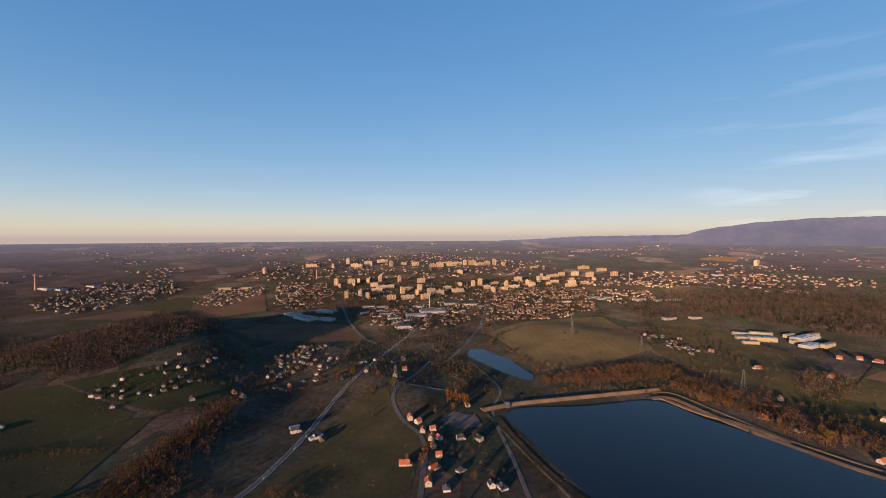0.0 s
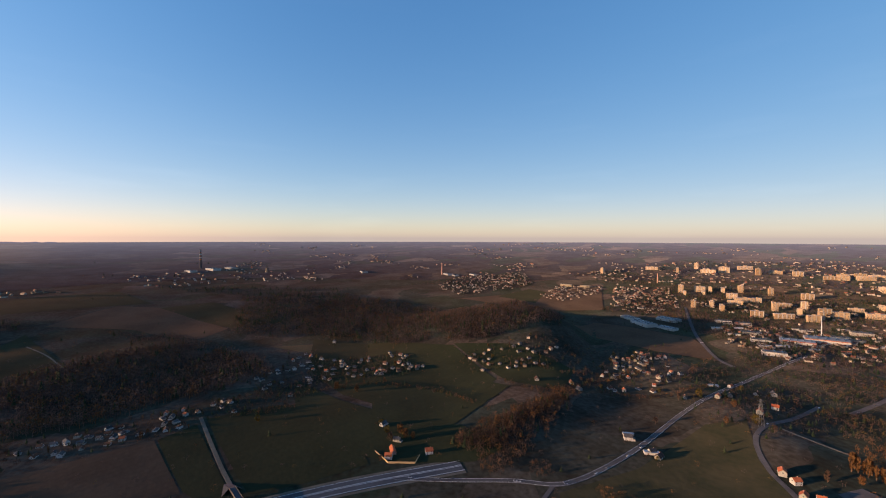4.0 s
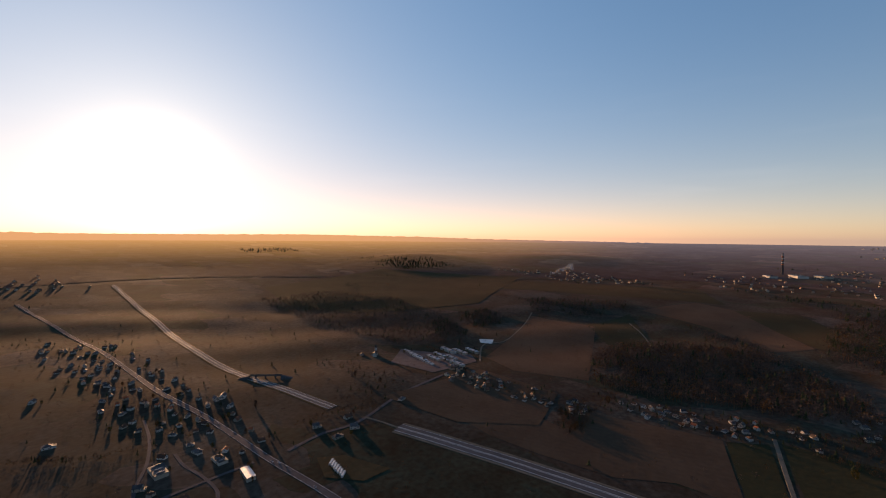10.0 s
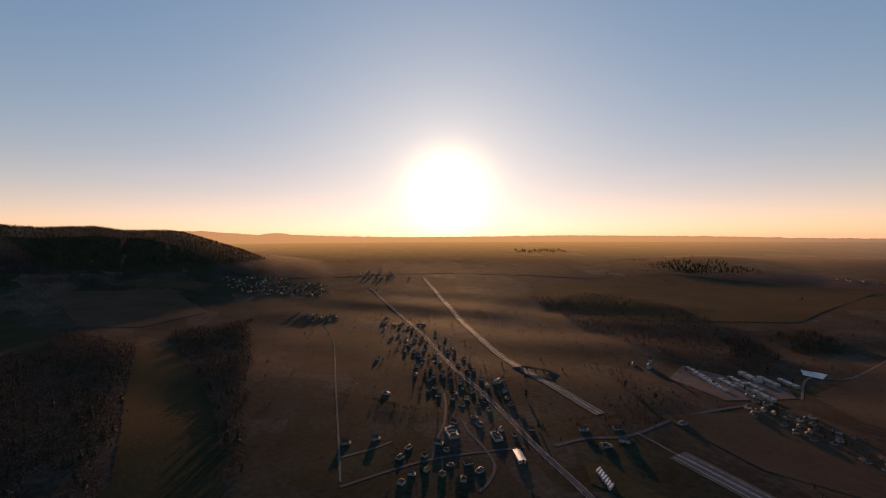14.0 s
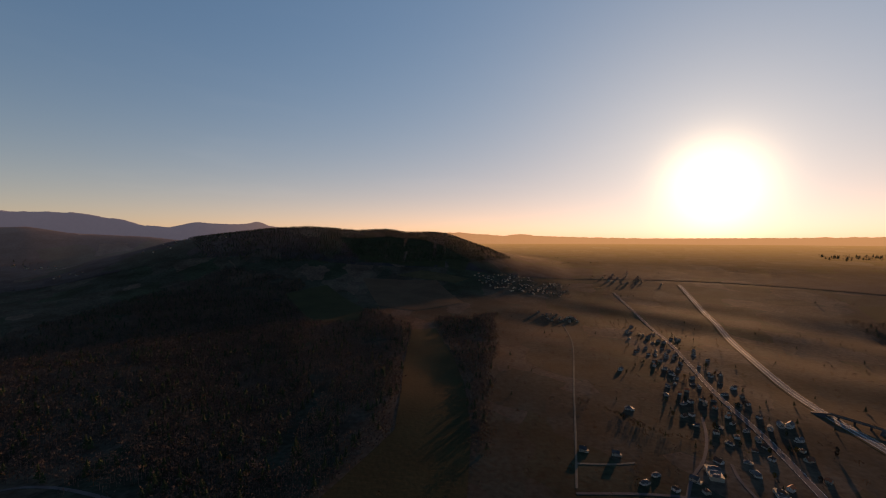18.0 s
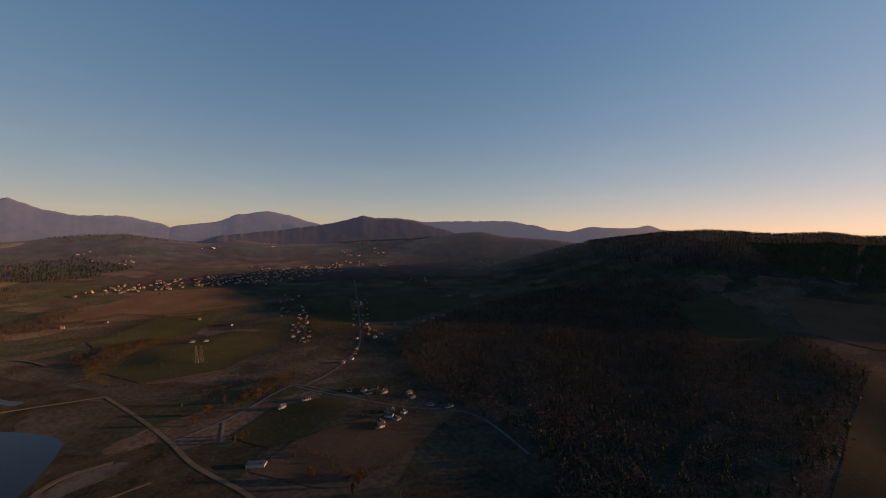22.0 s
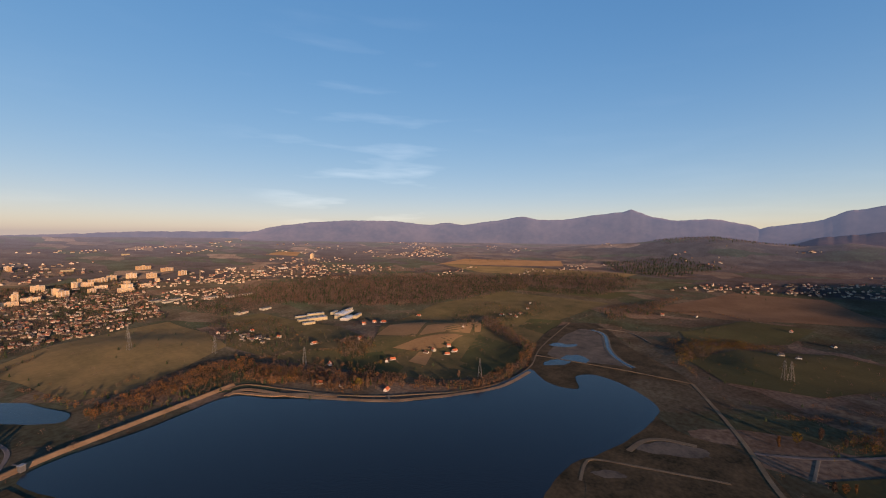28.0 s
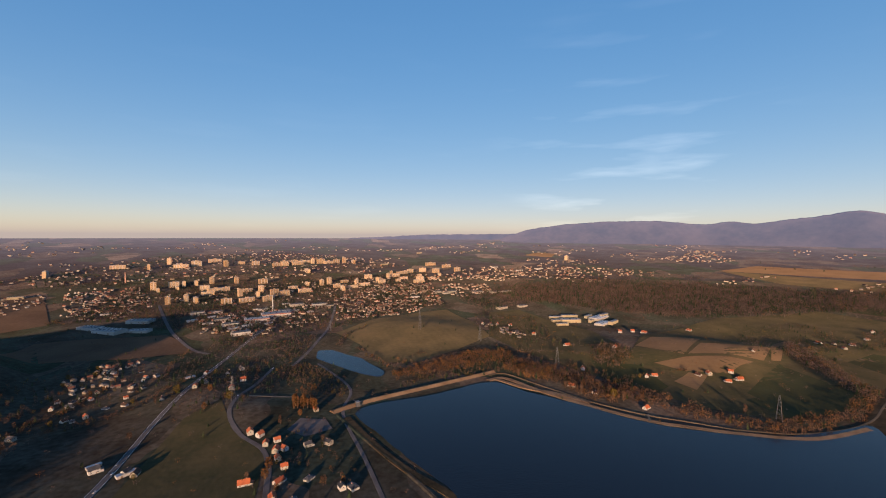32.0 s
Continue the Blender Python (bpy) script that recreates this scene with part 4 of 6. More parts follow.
BROWN = "bare brown winter woodland"
WOODS = [
    ([(-898, -82), (-1140, -84), (-1263, 26), (-1311, 160), (-1250, 325), (-1013, 403), (-875, 362), (-848, 221), (-839, 58)], 8, 17, BROWN + " above the village", 0.03, 0.25),
    ([(-1320, 422), (-1884, 659), (-1848, 916), (-1677, 1070), (-1399, 1112), (-1188, 1176), (-941, 890), (-1010, 704), (-1184, 548)], 11, 16, BROWN + " on gentle slopes", 0.05, 0.25),
    ([(-906, 857), (-1084, 1202), (-1093, 1408), (-1018, 1513), (-724, 1338), (-576, 1046), (-639, 879), (-730, 776)], 8, 16, BROWN + " covering a rounded hill", 0.05, 0.15),
    ([(-1558, 749), (-1633, 928), (-1490, 1086), (-1114, 1004), (-767, 800), (-848, 690), (-1074, 663), (-1210, 580)], 9, 16, BROWN + " in a hollow", 0.05, 0.2),
    ([(-1307, -641), (-1322, -573), (-1195, -468), (-1025, -419), (-1064, -522)], 9, 14, BROWN + " beside the works", 0.1, 0.1),
    ([(-1465, -546), (-1505, -466), (-1374, -400), (-1317, -456)], 9, 14, "small copse of bare trees in the fields", 0.1, 0.1),
    ([(-1753, -407), (-1832, -255), (-1628, -82), (-1544, -215), (-1580, -351)], 10, 14, "hedge-like copse on a field ridge", 0.05, 0.2),
    ([(-1599, 174), (-1404, 325), (-1253, 363), (-1264, 222)], 10, 14, "copse beside a ploughed field", 0.05, 0.2),
    ([(-728, -111), (-721, -66), (-644, -59), (-652, -94)], 6, 12, "small copse at a field corner", 0.05, 0.3),
    ([(-218, 474), (-176, 488), (-152, 458), (-186, 429)], 6, 8, "rusty bushes beside the main road", 0.0, 0.6),
    ([(-301, 466), (-276, 482), (-258, 462), (-279, 441)], 6, 7, "bare bushes beside the junction", 0.0, 0.4),
    ([(-403, 432), (-416, 519), (-393, 601), (-385, 716), (-368, 775), (-352, 708), (-350, 570), (-328, 493), (-376, 430)], 7, 13, "bushy bare trees along a stream", 0.02, 0.3),
    ([(-407, 425), (-397, 521), (-399, 662), (-361, 702), (-348, 579), (-356, 467), (-390, 419)], 7, 13, "bushy bare trees in a dip", 0.02, 0.3),
    ([(-1261, -1434), (-1540, -1350), (-1622, -1067), (-1422, -650), (-1133, -446), (-998, -521), (-965, -703), (-1103, -1075)], 12, 11, BROWN + " in hazy fields", 0.04, 0.1),
    ([(-2482, -1719), (-2736, -1612), (-2618, -1325), (-2364, -1393)], 25, 22, "far wooded knoll in the haze", 0.4, 0.0),
    ([(-2479, -3080), (-2840, -2875), (-2743, -2614), (-2410, -2889)], 30, 22, "far dark wood", 0.4, 0.0),
    ([(-1394, -593), (-1544, -513), (-1350, -407), (-1243, -469)], 11, 14, "copse beside a field", 0.1, 0.2),
    ([(-1869, -242), (-1868, 9), (-1745, -37), (-1635, -188)], 14, 14, "hedgerow copse", 0.1, 0.2),
    ([(-2510, -1625), (-2799, -1446), (-2701, -1133), (-2370, -1296)], 25, 20, "far dark copse", 0.4, 0.0),
    ([(1308, -1547), (1201, -1773), (625, -1638), (375, -1625), (170, -1330), (150, -990), (122, -765), (110, -620), (165, -480), (211, -410), (370, -431)], 9, 16, BROWN + " of dense trees below the hill", 0.06, 0.03),
    ([(123, -1506), (-114, -1593), (-75, -1075), (-44, -771), (-32, -560), (-9, -560), (8, -818), (38, -1019)], 8, 14, BROWN + " beside a meadow", 0.04, 0.12),
    ([(1042, -572), (1321, -1021), (1391, -1535), (1255, -2086), (833, -2056), (447, -1132), (208, -540), (268, -377), (373, -430), (500, -466), (580, -453), (703, -465)], 9, 16, BROWN + " of dense trees south of the lake", 0.06, 0.04),
    ([polar(a, r) for a, r in ((174, 2900), (178, 2560), (186, 2450), (196, 2420), (206, 2450), (214, 2600), (215, 3150), (206, 3250), (196, 3250), (184, 3250), (176, 3100))], 11, 13, "dark wooded hill with a ragged crest", 0.2, 0.02),
    ([(888, 1731), (1172, 1879), (1587, 1843), (2136, 1223), (2368, 675), (2268, 384), (1910, 487), (1857, 937), (1442, 1030), (1182, 1120), (1039, 1452)], 13, 16, BROWN + " beyond the pastures", 0.10, 0.04),
    ([(830, 1668), (1187, 1690), (1781, 1475), (2183, 975), (1905, 838), (1503, 962), (1271, 1050), (1074, 1325)], 13, 16, BROWN + " beyond the fields", 0.10, 0.04),
    ([(749, -110), (825, -149), (897, -192), (958, -280), (865, -234), (792, -171)], 7, 11, "scrub of bare willows", 0.0, 0.2, 0.4),
    ([(1191, 109), (1302, 102), (1449, -28), (1424, -133), (1334, 8), (1139, 73), (1013, 51), (1054, 77)], 8, 11, "row of budding willows round a meadow", 0.0, 0.1, 0.5),
    ([(1627, 414), (1992, 226), (2162, 159), (1742, 221), (1502, 338)], 10, 13, "bare trees along a brook", 0.05, 0.3),
    ([(722, 363), (659, 422), (625, 469), (595, 540), (541, 631), (471, 760), (505, 827), (590, 687), (638, 579), (663, 473), (730, 417), (832, 405), (1052, 427), (1032, 399)], 8, 13, "row of bare trees along the lake shore", 0.03, 0.3),
    ([(491, 854), (558, 767), (511, 716), (465, 737), (448, 798)], 7, 13, "rusty bare trees beside the dam", 0.02, 0.5),
    ([(198, 865), (337, 918), (538, 936), (491, 854), (314, 823), (200, 824)], 7, 13, "rusty bare trees below the dam", 0.02, 0.5),
    ([(-33, 943), (21, 1009), (96, 922), (116, 801), (80, 772), (18, 866)], 8, 8, "budding willows beside the pond", 0.05, 0.05, 0.3),
    ([(11, 826), (46, 839), (56, 759), (21, 751)], 9, 10, "clump of rusty orange trees", 0.0, 0.9),
    ([(517, 671), (552, 646), (559, 578), (522, 564), (506, 612)], 8, 13, "bare shore trees", 0.02, 0.4),
    ([(786, 894), (808, 793), (689, 714), (653, 766)], 9, 12, BROWN + " between pastures", 0.05, 0.4),
    ([(-1086, 1000), (-1011, 1100), (-917, 1218), (-894, 1425), (-721, 1291), (-689, 1096), (-679, 810), (-838, 811)], 9, 15, BROWN + " on a slope", 0.03, 0.2),
    ([(-368, 438), (-346, 506), (-351, 649), (-337, 666), (-315, 515), (-305, 444), (-323, 402)], 8, 12, "bushy trees along a gully", 0.02, 0.3),
    ([(1211, 117), (1336, 144), (1463, -29), (1387, -71), (1281, 80), (1134, 84)], 8, 11, "row of rusty trees round a field", 0.0, 0.6, 0.3),
    ([(1771, 870), (2044, 800), (2138, 478), (2428, 393), (2617, 585), (2441, 997), (2169, 1064)], 14, 15, BROWN + " in the valley", 0.1, 0.15),
    ([(3057, 744), (3368, 327), (3063, 15), (2608, 310), (2717, 607)], 18, 16, "dark wood before the town hills", 0.3, 0.05),
    ([(4067, 694), (4897, 178), (4884, -316), (4077, -560), (3699, -58), (3587, 413)], 20, 15, "brown wooded foothill", 0.15, 0.1),
    ([(3592, -1357), (4242, -2452), (3889, -2981), (3501, -3429), (3104, -3792), (2696, -2961), (3211, -2466), (3052, -1501)], 17, 15, "brown wooded foothill", 0.15, 0.1),
    ([(690, 1694), (1072, 1873), (1462, 1725), (1637, 1517), (1385, 1281), (1036, 1457), (715, 1418)], 14, 16, BROWN + " beyond the pastures", 0.10, 0.04),
    ([(1281, 731), (1269, 665), (1172, 555), (1062, 443), (1011, 410), (975, 420), (1053, 514), (1141, 624)], 7, 12, "bare trees between the pastures", 0.03, 0.2),
    ([(-664, 1888), (-374, 1744), (-244, 1517), (-253, 1415), (-438, 1551), (-611, 1736)], 9, 10, "bare trees round the warehouses", 0.05, 0.15),
    ([(-2323, 440), (-2089, 862), (-1798, 1147), (-1709, 997), (-1911, 669)], 18, 14, "strips of bare trees in far fields", 0.2, 0.1),
]
for i, w in enumerate(WOODS):
    wood(*w, seed=i + 1)


# ---- houses ----
def gable_roof(bm, w, d, h, rh, over=0.5, th=0.25):
    """Two slabs with eaves, the ridge along x."""
    x, y = w / 2 + over, d / 2 + over
    drop = rh * over / (d / 2)
    for s in (-1, 1):
        p = [(-x, s * y, h - drop), (x, s * y, h - drop), (x, 0, h + rh), (-x, 0, h + rh)]
        top = [bm.verts.new((a, b, c + th)) for a, b, c in p]
        bot = [bm.verts.new(q) for q in p]
        order = (0, 1, 2, 3) if s < 0 else (3, 2, 1, 0)
        bm.faces.new([top[i] for i in order])
        bm.faces.new([bot[i] for i in order[::-1]])
        for i in range(4):
            a, b = order[i], order[(i + 1) % 4]
            bm.faces.new((top[b], top[a], bot[a], bot[b]))
    return bm


def gable_wall(bm, w, d, h, rh):
    x, y = w / 2, d / 2
    v = [bm.verts.new(p) for p in ((-x, -y, -1), (x, -y, -1), (x, y, -1), (-x, y, -1), (-x, -y, h), (x, -y, h), (x, y, h), (-x, y, h), (-x, 0, h + rh), (x, 0, h + rh))]
    for f in ((0, 1, 5, 4), (2, 3, 7, 6), (1, 2, 6, 9, 5), (3, 0, 4, 8, 7)):
        bm.faces.new([v[i] for i in f])
    return bm


def hip_roof(bm, w, d, h, rh, over=0.5):
    x, y, k = w / 2 + over, d / 2 + over, max(0.3, (w - d) / 2)
    v = [bm.verts.new(p) for p in ((-x, -y, h - 0.3), (x, -y, h - 0.3), (x, y, h - 0.3), (-x, y, h - 0.3), (-k, 0, h + rh), (k, 0, h + rh))]
    for f in ((0, 1, 5, 4), (2, 3, 4, 5), (1, 2, 5), (3, 0, 4), (3, 2, 1, 0)):
        bm.faces.new([v[i] for i in f])
    return bm


def house(w, d, h, rh, roof, label, hip=False, rich=True, wing=False):
    """A detached house on an Empty at its base."""
    e = tagged(new("house"), label, "house")
    if hip:
        part("wall", boxes((-w / 2, -d / 2, -1, w / 2, d / 2, h)), M_WALL, e)
        part("roof", hip_roof(bmesh.new(), w, d, h, rh), roof, e)
    else:
        part("wall", gable_wall(bmesh.new(), w, d, h, rh), M_WALL, e)
        part("roof", gable_roof(bmesh.new(), w, d, h, rh), roof, e)
    if not rich:
        return e
    if wing:
        bm = boxes((w / 2 - 0.2, -d / 2 + 0.6, -1, w / 2 + 3.8, d / 2 - 1.6, 2.7))
        g = part("garage", bm, M_WALL, e)
        part("roof", boxes((w / 2 - 0.15, -d / 2 + 0.3, 2.72, w / 2 + 4.1, d / 2 - 1.3, 2.95)), M_GREY, g)
    part("chimney", boxes((w * 0.18, 0.4, h + rh * 0.3, w * 0.18 + 0.8, 1.2, h + rh + 0.9)), M_BRICK, e)
    for s in (-1, 1):
        y = s * (d / 2 + 0.02)
        for z in ((1.0, 3.7) if h > 5 else (1.0,)):
            for x in (-w * 0.28, w * 0.3):
                part("window", boxes((x - 0.7, min(y, y - s * 0.1), z, x + 0.7, max(y, y - s * 0.1), z + 1.4)), M_DARK, e)
    for s in (-1, 1):
        x0, x1 = sorted((s * (w / 2 - 0.08), s * (w / 2 + 0.03)))
        part("window", boxes((x0, -0.7, h * 0.75, x1, 0.7, h * 0.75 + 1.4)), M_DARK, e)
    part("door", boxes((w * 0.12, -d / 2 - 0.06, -0.2, w * 0.12 + 1.0, -d / 2 + 0.05, 2.0)), M_DOOR, e)
    return e


RICH = [
    house(11, 9, 5.6, 3.6, M_RED, "white two-storey house with a red tiled gable roof"),
    house(12, 9, 5.4, 3.4, M_GREY, "pale rendered house with a dark grey gable roof", wing=True),
    house(10.5, 10, 5.6, 3.2, M_BROWN, "cream house with a brown hipped roof", hip=True),
    house(13, 8.5, 3.2, 4.0, M_BROWN, "low cream cottage with a steep brown roof"),
    house(12, 10, 3.4, 2.6, M_GREY, "low white bungalow with a grey hipped roof", hip=True, wing=True),
    house(14, 9, 3.4, 4.2, M_RED, "long farmhouse with a steep red roof", wing=True),
]
PLAIN = [(11, 8.5, 5, 3.6, 1, 0), (12, 8.5, 5, 3.4, 2, 0), (10, 9, 6, 3.0, 3, 1), (21, 8.5, 5.5, 3.4, 2, 0)]


def cluster(pts, label, group):
    """Very many small far houses in one mesh: walls with hollow gables and slab roofs."""
    bm = bmesh.new()
    for (w, d, h, rh, roof, hip), x, y, turn, sc in pts:
        tmp = bmesh.new()
        if hip:
            box(tmp, -w / 2, -d / 2, -1, w / 2, d / 2, h)
        else:
            gable_wall(tmp, w, d, h, rh)
        k = len(tmp.faces)
        (hip_roof if hip else gable_roof)(tmp, w, d, h, rh)
        tmp.faces.ensure_lookup_table()
        for i in range(k, len(tmp.faces)):
            tmp.faces[i].material_index = roof
        m = pose(x, y, float(hz(x, y)), 0, 0, turn) @ Matrix.Scale(sc, 4)
        new_v = [bm.verts.new(m @ v.co) for v in tmp.verts]
        tmp.verts.index_update()
        for f in tmp.faces:
            bm.faces.new([new_v[v.index] for v in f.verts]).material_index = f.material_index
        tmp.free()
    me = bpy.data.meshes.new("houses")
    bm.to_mesh(me)
    bm.free()
    for m in (M_WALL_FAR, M_RED_FAR, M_BROWN_FAR, M_GREY_FAR):
        me.materials.append(m)
    tagged(new("houses", me), label, "houses", kind="stuff")


used = {}


def place(ob, x, y, turn, scale=1.0, group="", lift=0.0):
    """The template itself the first time, then copies."""
    m = pose(x, y, float(hz(x, y)) + lift, 0, 0, turn)
    if ob.name in used:
        c = copy_thing(ob, m)
    else:
        used[ob.name] = True
        c = ob
        c.matrix_basis = m
    if scale != 1.0:
        c.scale = (scale, scale, scale)
    if group:
        c["group"] = group
    return c


TAKEN = [np.zeros((0, 2))]


def clear_of(x, y, gap):
    t = TAKEN[0]
    return len(t) == 0 or np.hypot(t[:, 0] - x, t[:, 1] - y).min() > gap


def settle(poly, n, kinds, weights, gap, group, seed, turn=None, scale=1.0):
    """Scatters about n houses over a patch of land."""
    rng = random.Random(seed)
    xs, ys = [p[0] for p in poly], [p[1] for p in poly]
    done = 0
    far = []
    scale *= 0.68 if kinds is RICH else 0.74
    if kinds is PLAIN:
        n, gap = int(n * 1.6), gap * 0.8
    px = np.array([rng.uniform(min(xs), max(xs)) for _ in range(n * 25)])
    py = np.array([rng.uniform(min(ys), max(ys)) for _ in range(n * 25)])
    ok = inside(px, py, poly)
    ok[ok] = free(px[ok], py[ok], 6)
    for x, y in zip(px[ok].tolist(), py[ok].tolist()):
        if done >= n:
            break
        if noise.noise((x / 48, y / 48, seed)) < -0.1 or not clear_of(x, y, gap * 0.85):
            continue
        TAKEN[0] = np.vstack((TAKEN[0], (x, y)))
        a = (turn if turn is not None else rng.choice((20, 20, 65, -25))) + rng.choice((0, 90)) + rng.uniform(-12, 12)
        sort, sc = rng.choices(kinds, weights)[0], scale * rng.uniform(0.85, 1.15)
        if kinds is PLAIN:
            far.append((sort, x, y, a, sc))
        else:
            place(sort, x, y, a, sc, group)
        done += 1
    if far:
        cluster(far, "small pale " + group + " with red and grey roofs", group)


def spots(pts, kinds, group, seed, turn=None, scale=1.0):
    """Single houses at places fitted to the camera's view."""
    rng = random.Random(seed)
    for x, y in pts:
        TAKEN[0] = np.vstack((TAKEN[0], (x, y)))
        place(rng.choice(kinds), x, y, rng.uniform(0, 180) if turn is None else turn + rng.uniform(-8, 8), scale * rng.uniform(0.78, 0.98), group)


R_, G_, B_, C_, F_, L_ = RICH
spots([(-55, 664), (-41, 653), (-32, 625), (-17, 631), (-18, 602), (-7, 603), (-15, 580), (-7, 556), (-52, 535), (-13, 525), (-19, 491), (42, 719)], [R_, R_, L_], "red-roofed houses beside the lane", 1)
spots([(24, 603), (52, 600), (21, 519), (57, 487), (70, 483), (3, 481)], [G_, F_], "houses behind the dam road", 2)
spots([(-153, 912), (-167, 887), (-87, 911), (-211, 848), (-102, 859), (-120, 973), (-98, 994), (-164, 982), (-228, 621), (-190, 607), (-179, 601), (-454, 735), (-400, 779), (-373, 759)], [G_, C_, R_], "houses along the main road", 3)
spots([(-410, 388), (-467, 377), (-518, 391), (-440, 341), (-1038, 611)], [R_, G_], "farm buildings below the village", 4)
spots([(937, 967), (975, 958), (992, 930), (839, 614), (818, 622), (883, 598), (872, 572), (843, 575), (1078, 676), (709, 655), (731, 656), (1169, 923), (784, 826), (699, 907), (673, 1166), (641, 1194), (688, 1051), (614, 742)], [R_, L_, R_, C_], "farmhouses on the pasture", 5)
spots([(526, 667), (544, 622), (1360, 686), (1387, 665), (1415, 639), (1511, 651), (1619, 685), (1353, 626), (579, 535)], [R_, C_, L_], "houses near the shore", 6)
spots([(751, -324), (728, -345), (716, -351), (585, -308), (599, -331), (617, -346), (601, -359), (674, -414), (656, -409), (609, -421), (584, -444), (702, -375), (586, -337), (741, -196), (930, -385), (991, -443), (947, -415), (750, -242), (732, -370), (575, -302), (618, -339), (1034, -467), (1592, -1204)], [G_, B_, F_, C_], "houses of the hamlet", 7)
spots([(1372, -427), (1315, -396), (1415, -455), (1243, -406), (1184, -597), (1143, -597), (1115, -563), (1241, -701), (1227, -749), (1250, -832), (1276, -886), (1283, -941), (1640, -156), (1333, -110), (1323, -143), (1708, 203), (1744, 100), (1526, -236)], [G_, C_, R_], "houses beside the village road", 8)
spots([(-336, -564), (-319, -541), (-366, -538), (-367, -494), (-281, -519), (-291, -454), (-348, -949), (-284, -736), (-493, -442), (-480, -391), (-514, -386), (-539, -416), (-496, -676), (-509, -674), (-460, -575), (-844, -609), (-854, -582), (-639, -373), (-164, -587), (-206, -577)], [G_, C_, F_], "houses near the crossroads", 9)
settle([(-525, -1511), (-630, -1318), (-605, -1078), (-509, -757), (-437, -547), (-348, -623), (-367, -746), (-411, -952)], 75, RICH, [1, 3, 2, 2, 2, 0], 17, "houses along the straight road", 10)
settle([(-278, -1638), (-406, -1568), (-391, -1444), (-276, -1530)], 14, PLAIN, [2, 2, 4, 0], 22, "houses at the top of the lane", 11)
settle([(-235, -549), (-331, -466), (-269, -401), (-193, -452)], 12, RICH, [1, 3, 2, 2, 2, 0], 24, "houses near the crossroads", 12)
settle([(-544, -969), (-499, -764), (-496, -621), (-411, -418), (-361, -469), (-330, -591)], 26, RICH, [1, 3, 2, 2, 2, 0], 22, "houses of the roadside village", 13)
settle([(-831, -267), (-796, -77), (-720, -62), (-750, -231)], 28, RICH, [1, 3, 2, 2, 2, 0], 17, "houses of the long village", 14)
settle([(-821, -23), (-789, 252), (-711, 238), (-753, -13)], 36, RICH, [1, 4, 2, 2, 2, 0], 16, "houses of the long village", 15)
settle([(-863, 303), (-986, 507), (-873, 518), (-725, 424), (-736, 305)], 34, RICH, [1, 4, 2, 2, 2, 0], 16, "houses on the village slope", 16)
settle([(-871, 525), (-822, 655), (-677, 642), (-684, 532), (-760, 473)], 26, PLAIN, [2, 2, 4, 0], 16, "houses on the village slope", 17)
settle([(-652, 709), (-596, 908), (-510, 946), (-479, 792), (-580, 675)], 18, PLAIN, [2, 2, 4, 0], 20, "scattered houses below the wooded hill", 18)
settle([(-395, 868), (-351, 1123), (-260, 1088), (-246, 871), (-316, 777)], 24, RICH, [1, 4, 2, 2, 2, 0], 17, "houses beside the ploughed field", 19)
settle([(-418, 991), (-441, 1120), (-309, 1118), (-255, 946), (-340, 927)], 22, PLAIN, [2, 2, 4, 0], 17, "houses beside the ploughed field", 20)
settle([(1967, -509), (2009, -638), (1507, -469), (1444, -354)], 10, PLAIN, [2, 2, 4, 0], 18, "houses beside the village road", 21)
settle([(1758, -757), (1794, -856), (1118, -555), (1133, -505)], 14, PLAIN, [2, 2, 4, 0], 16, "houses beside the village road", 22)
settle([(1633, -470), (1734, -555), (1154, -385), (1220, -347)], 12, PLAIN, [2, 2, 4, 0], 18, "houses beyond the lake", 23)
settle([(593, 1233), (644, 1171), (672, 1029), (623, 997), (563, 1130)], 16, PLAIN, [2, 2, 4, 0], 18, "houses behind the rise", 24)
settle([(-870, -400), (-847, -280), (-747, -240), (-767, -341)], 16, PLAIN, [2, 2, 4, 0], 20, "houses beside the works", 25)

# the town and far villages
W = [3, 3, 3, 1]
settle([(-1581, 1541), (-1706, 1865), (-1471, 2209), (-1216, 1965), (-1255, 1704), (-1329, 1450)], 150, PLAIN, W, 16, "houses of the western suburb", 30)
settle([(-1035, 1683), (-1104, 1983), (-929, 2113), (-843, 1947), (-874, 1649)], 70, PLAIN, W, 14, "houses of a small estate", 31)
settle([(-692, 1672), (-869, 2142), (-637, 2253), (-470, 1802), (-544, 1660)], 150, PLAIN, [4, 3, 0, 3], 12, "rows of houses at the edge of the town", 32)
settle([(-253, 1393), (-326, 1668), (-103, 1724), (160, 1782), (154, 1511), (-11, 1334), (-129, 1299)], 130, PLAIN, W, 14, "houses along the town road", 33)
settle([(132, 1462), (182, 1786), (433, 2120), (713, 2087), (612, 1601), (414, 1474), (254, 1480)], 330, PLAIN, [5, 3, 2, 1], 12, "houses of the town quarter", 34)
settle([(656, 1861), (776, 2034), (980, 1944), (918, 1758), (730, 1694)], 70, PLAIN, W, 16, "houses at the town's edge", 35)
settle([(-573, 2027), (-20, 2273), (785, 2371), (735, 2152), (209, 1844), (-244, 1744)], 170, PLAIN, W, 15, "houses between the flats", 36)
settle([(-1303, 2427), (-856, 3378), (-34, 3726), (629, 3091), (764, 2735), (-21, 2452), (-603, 2382), (-1006, 2299)], 260, PLAIN, W, 20, "far houses of the town", 37, scale=1.3)
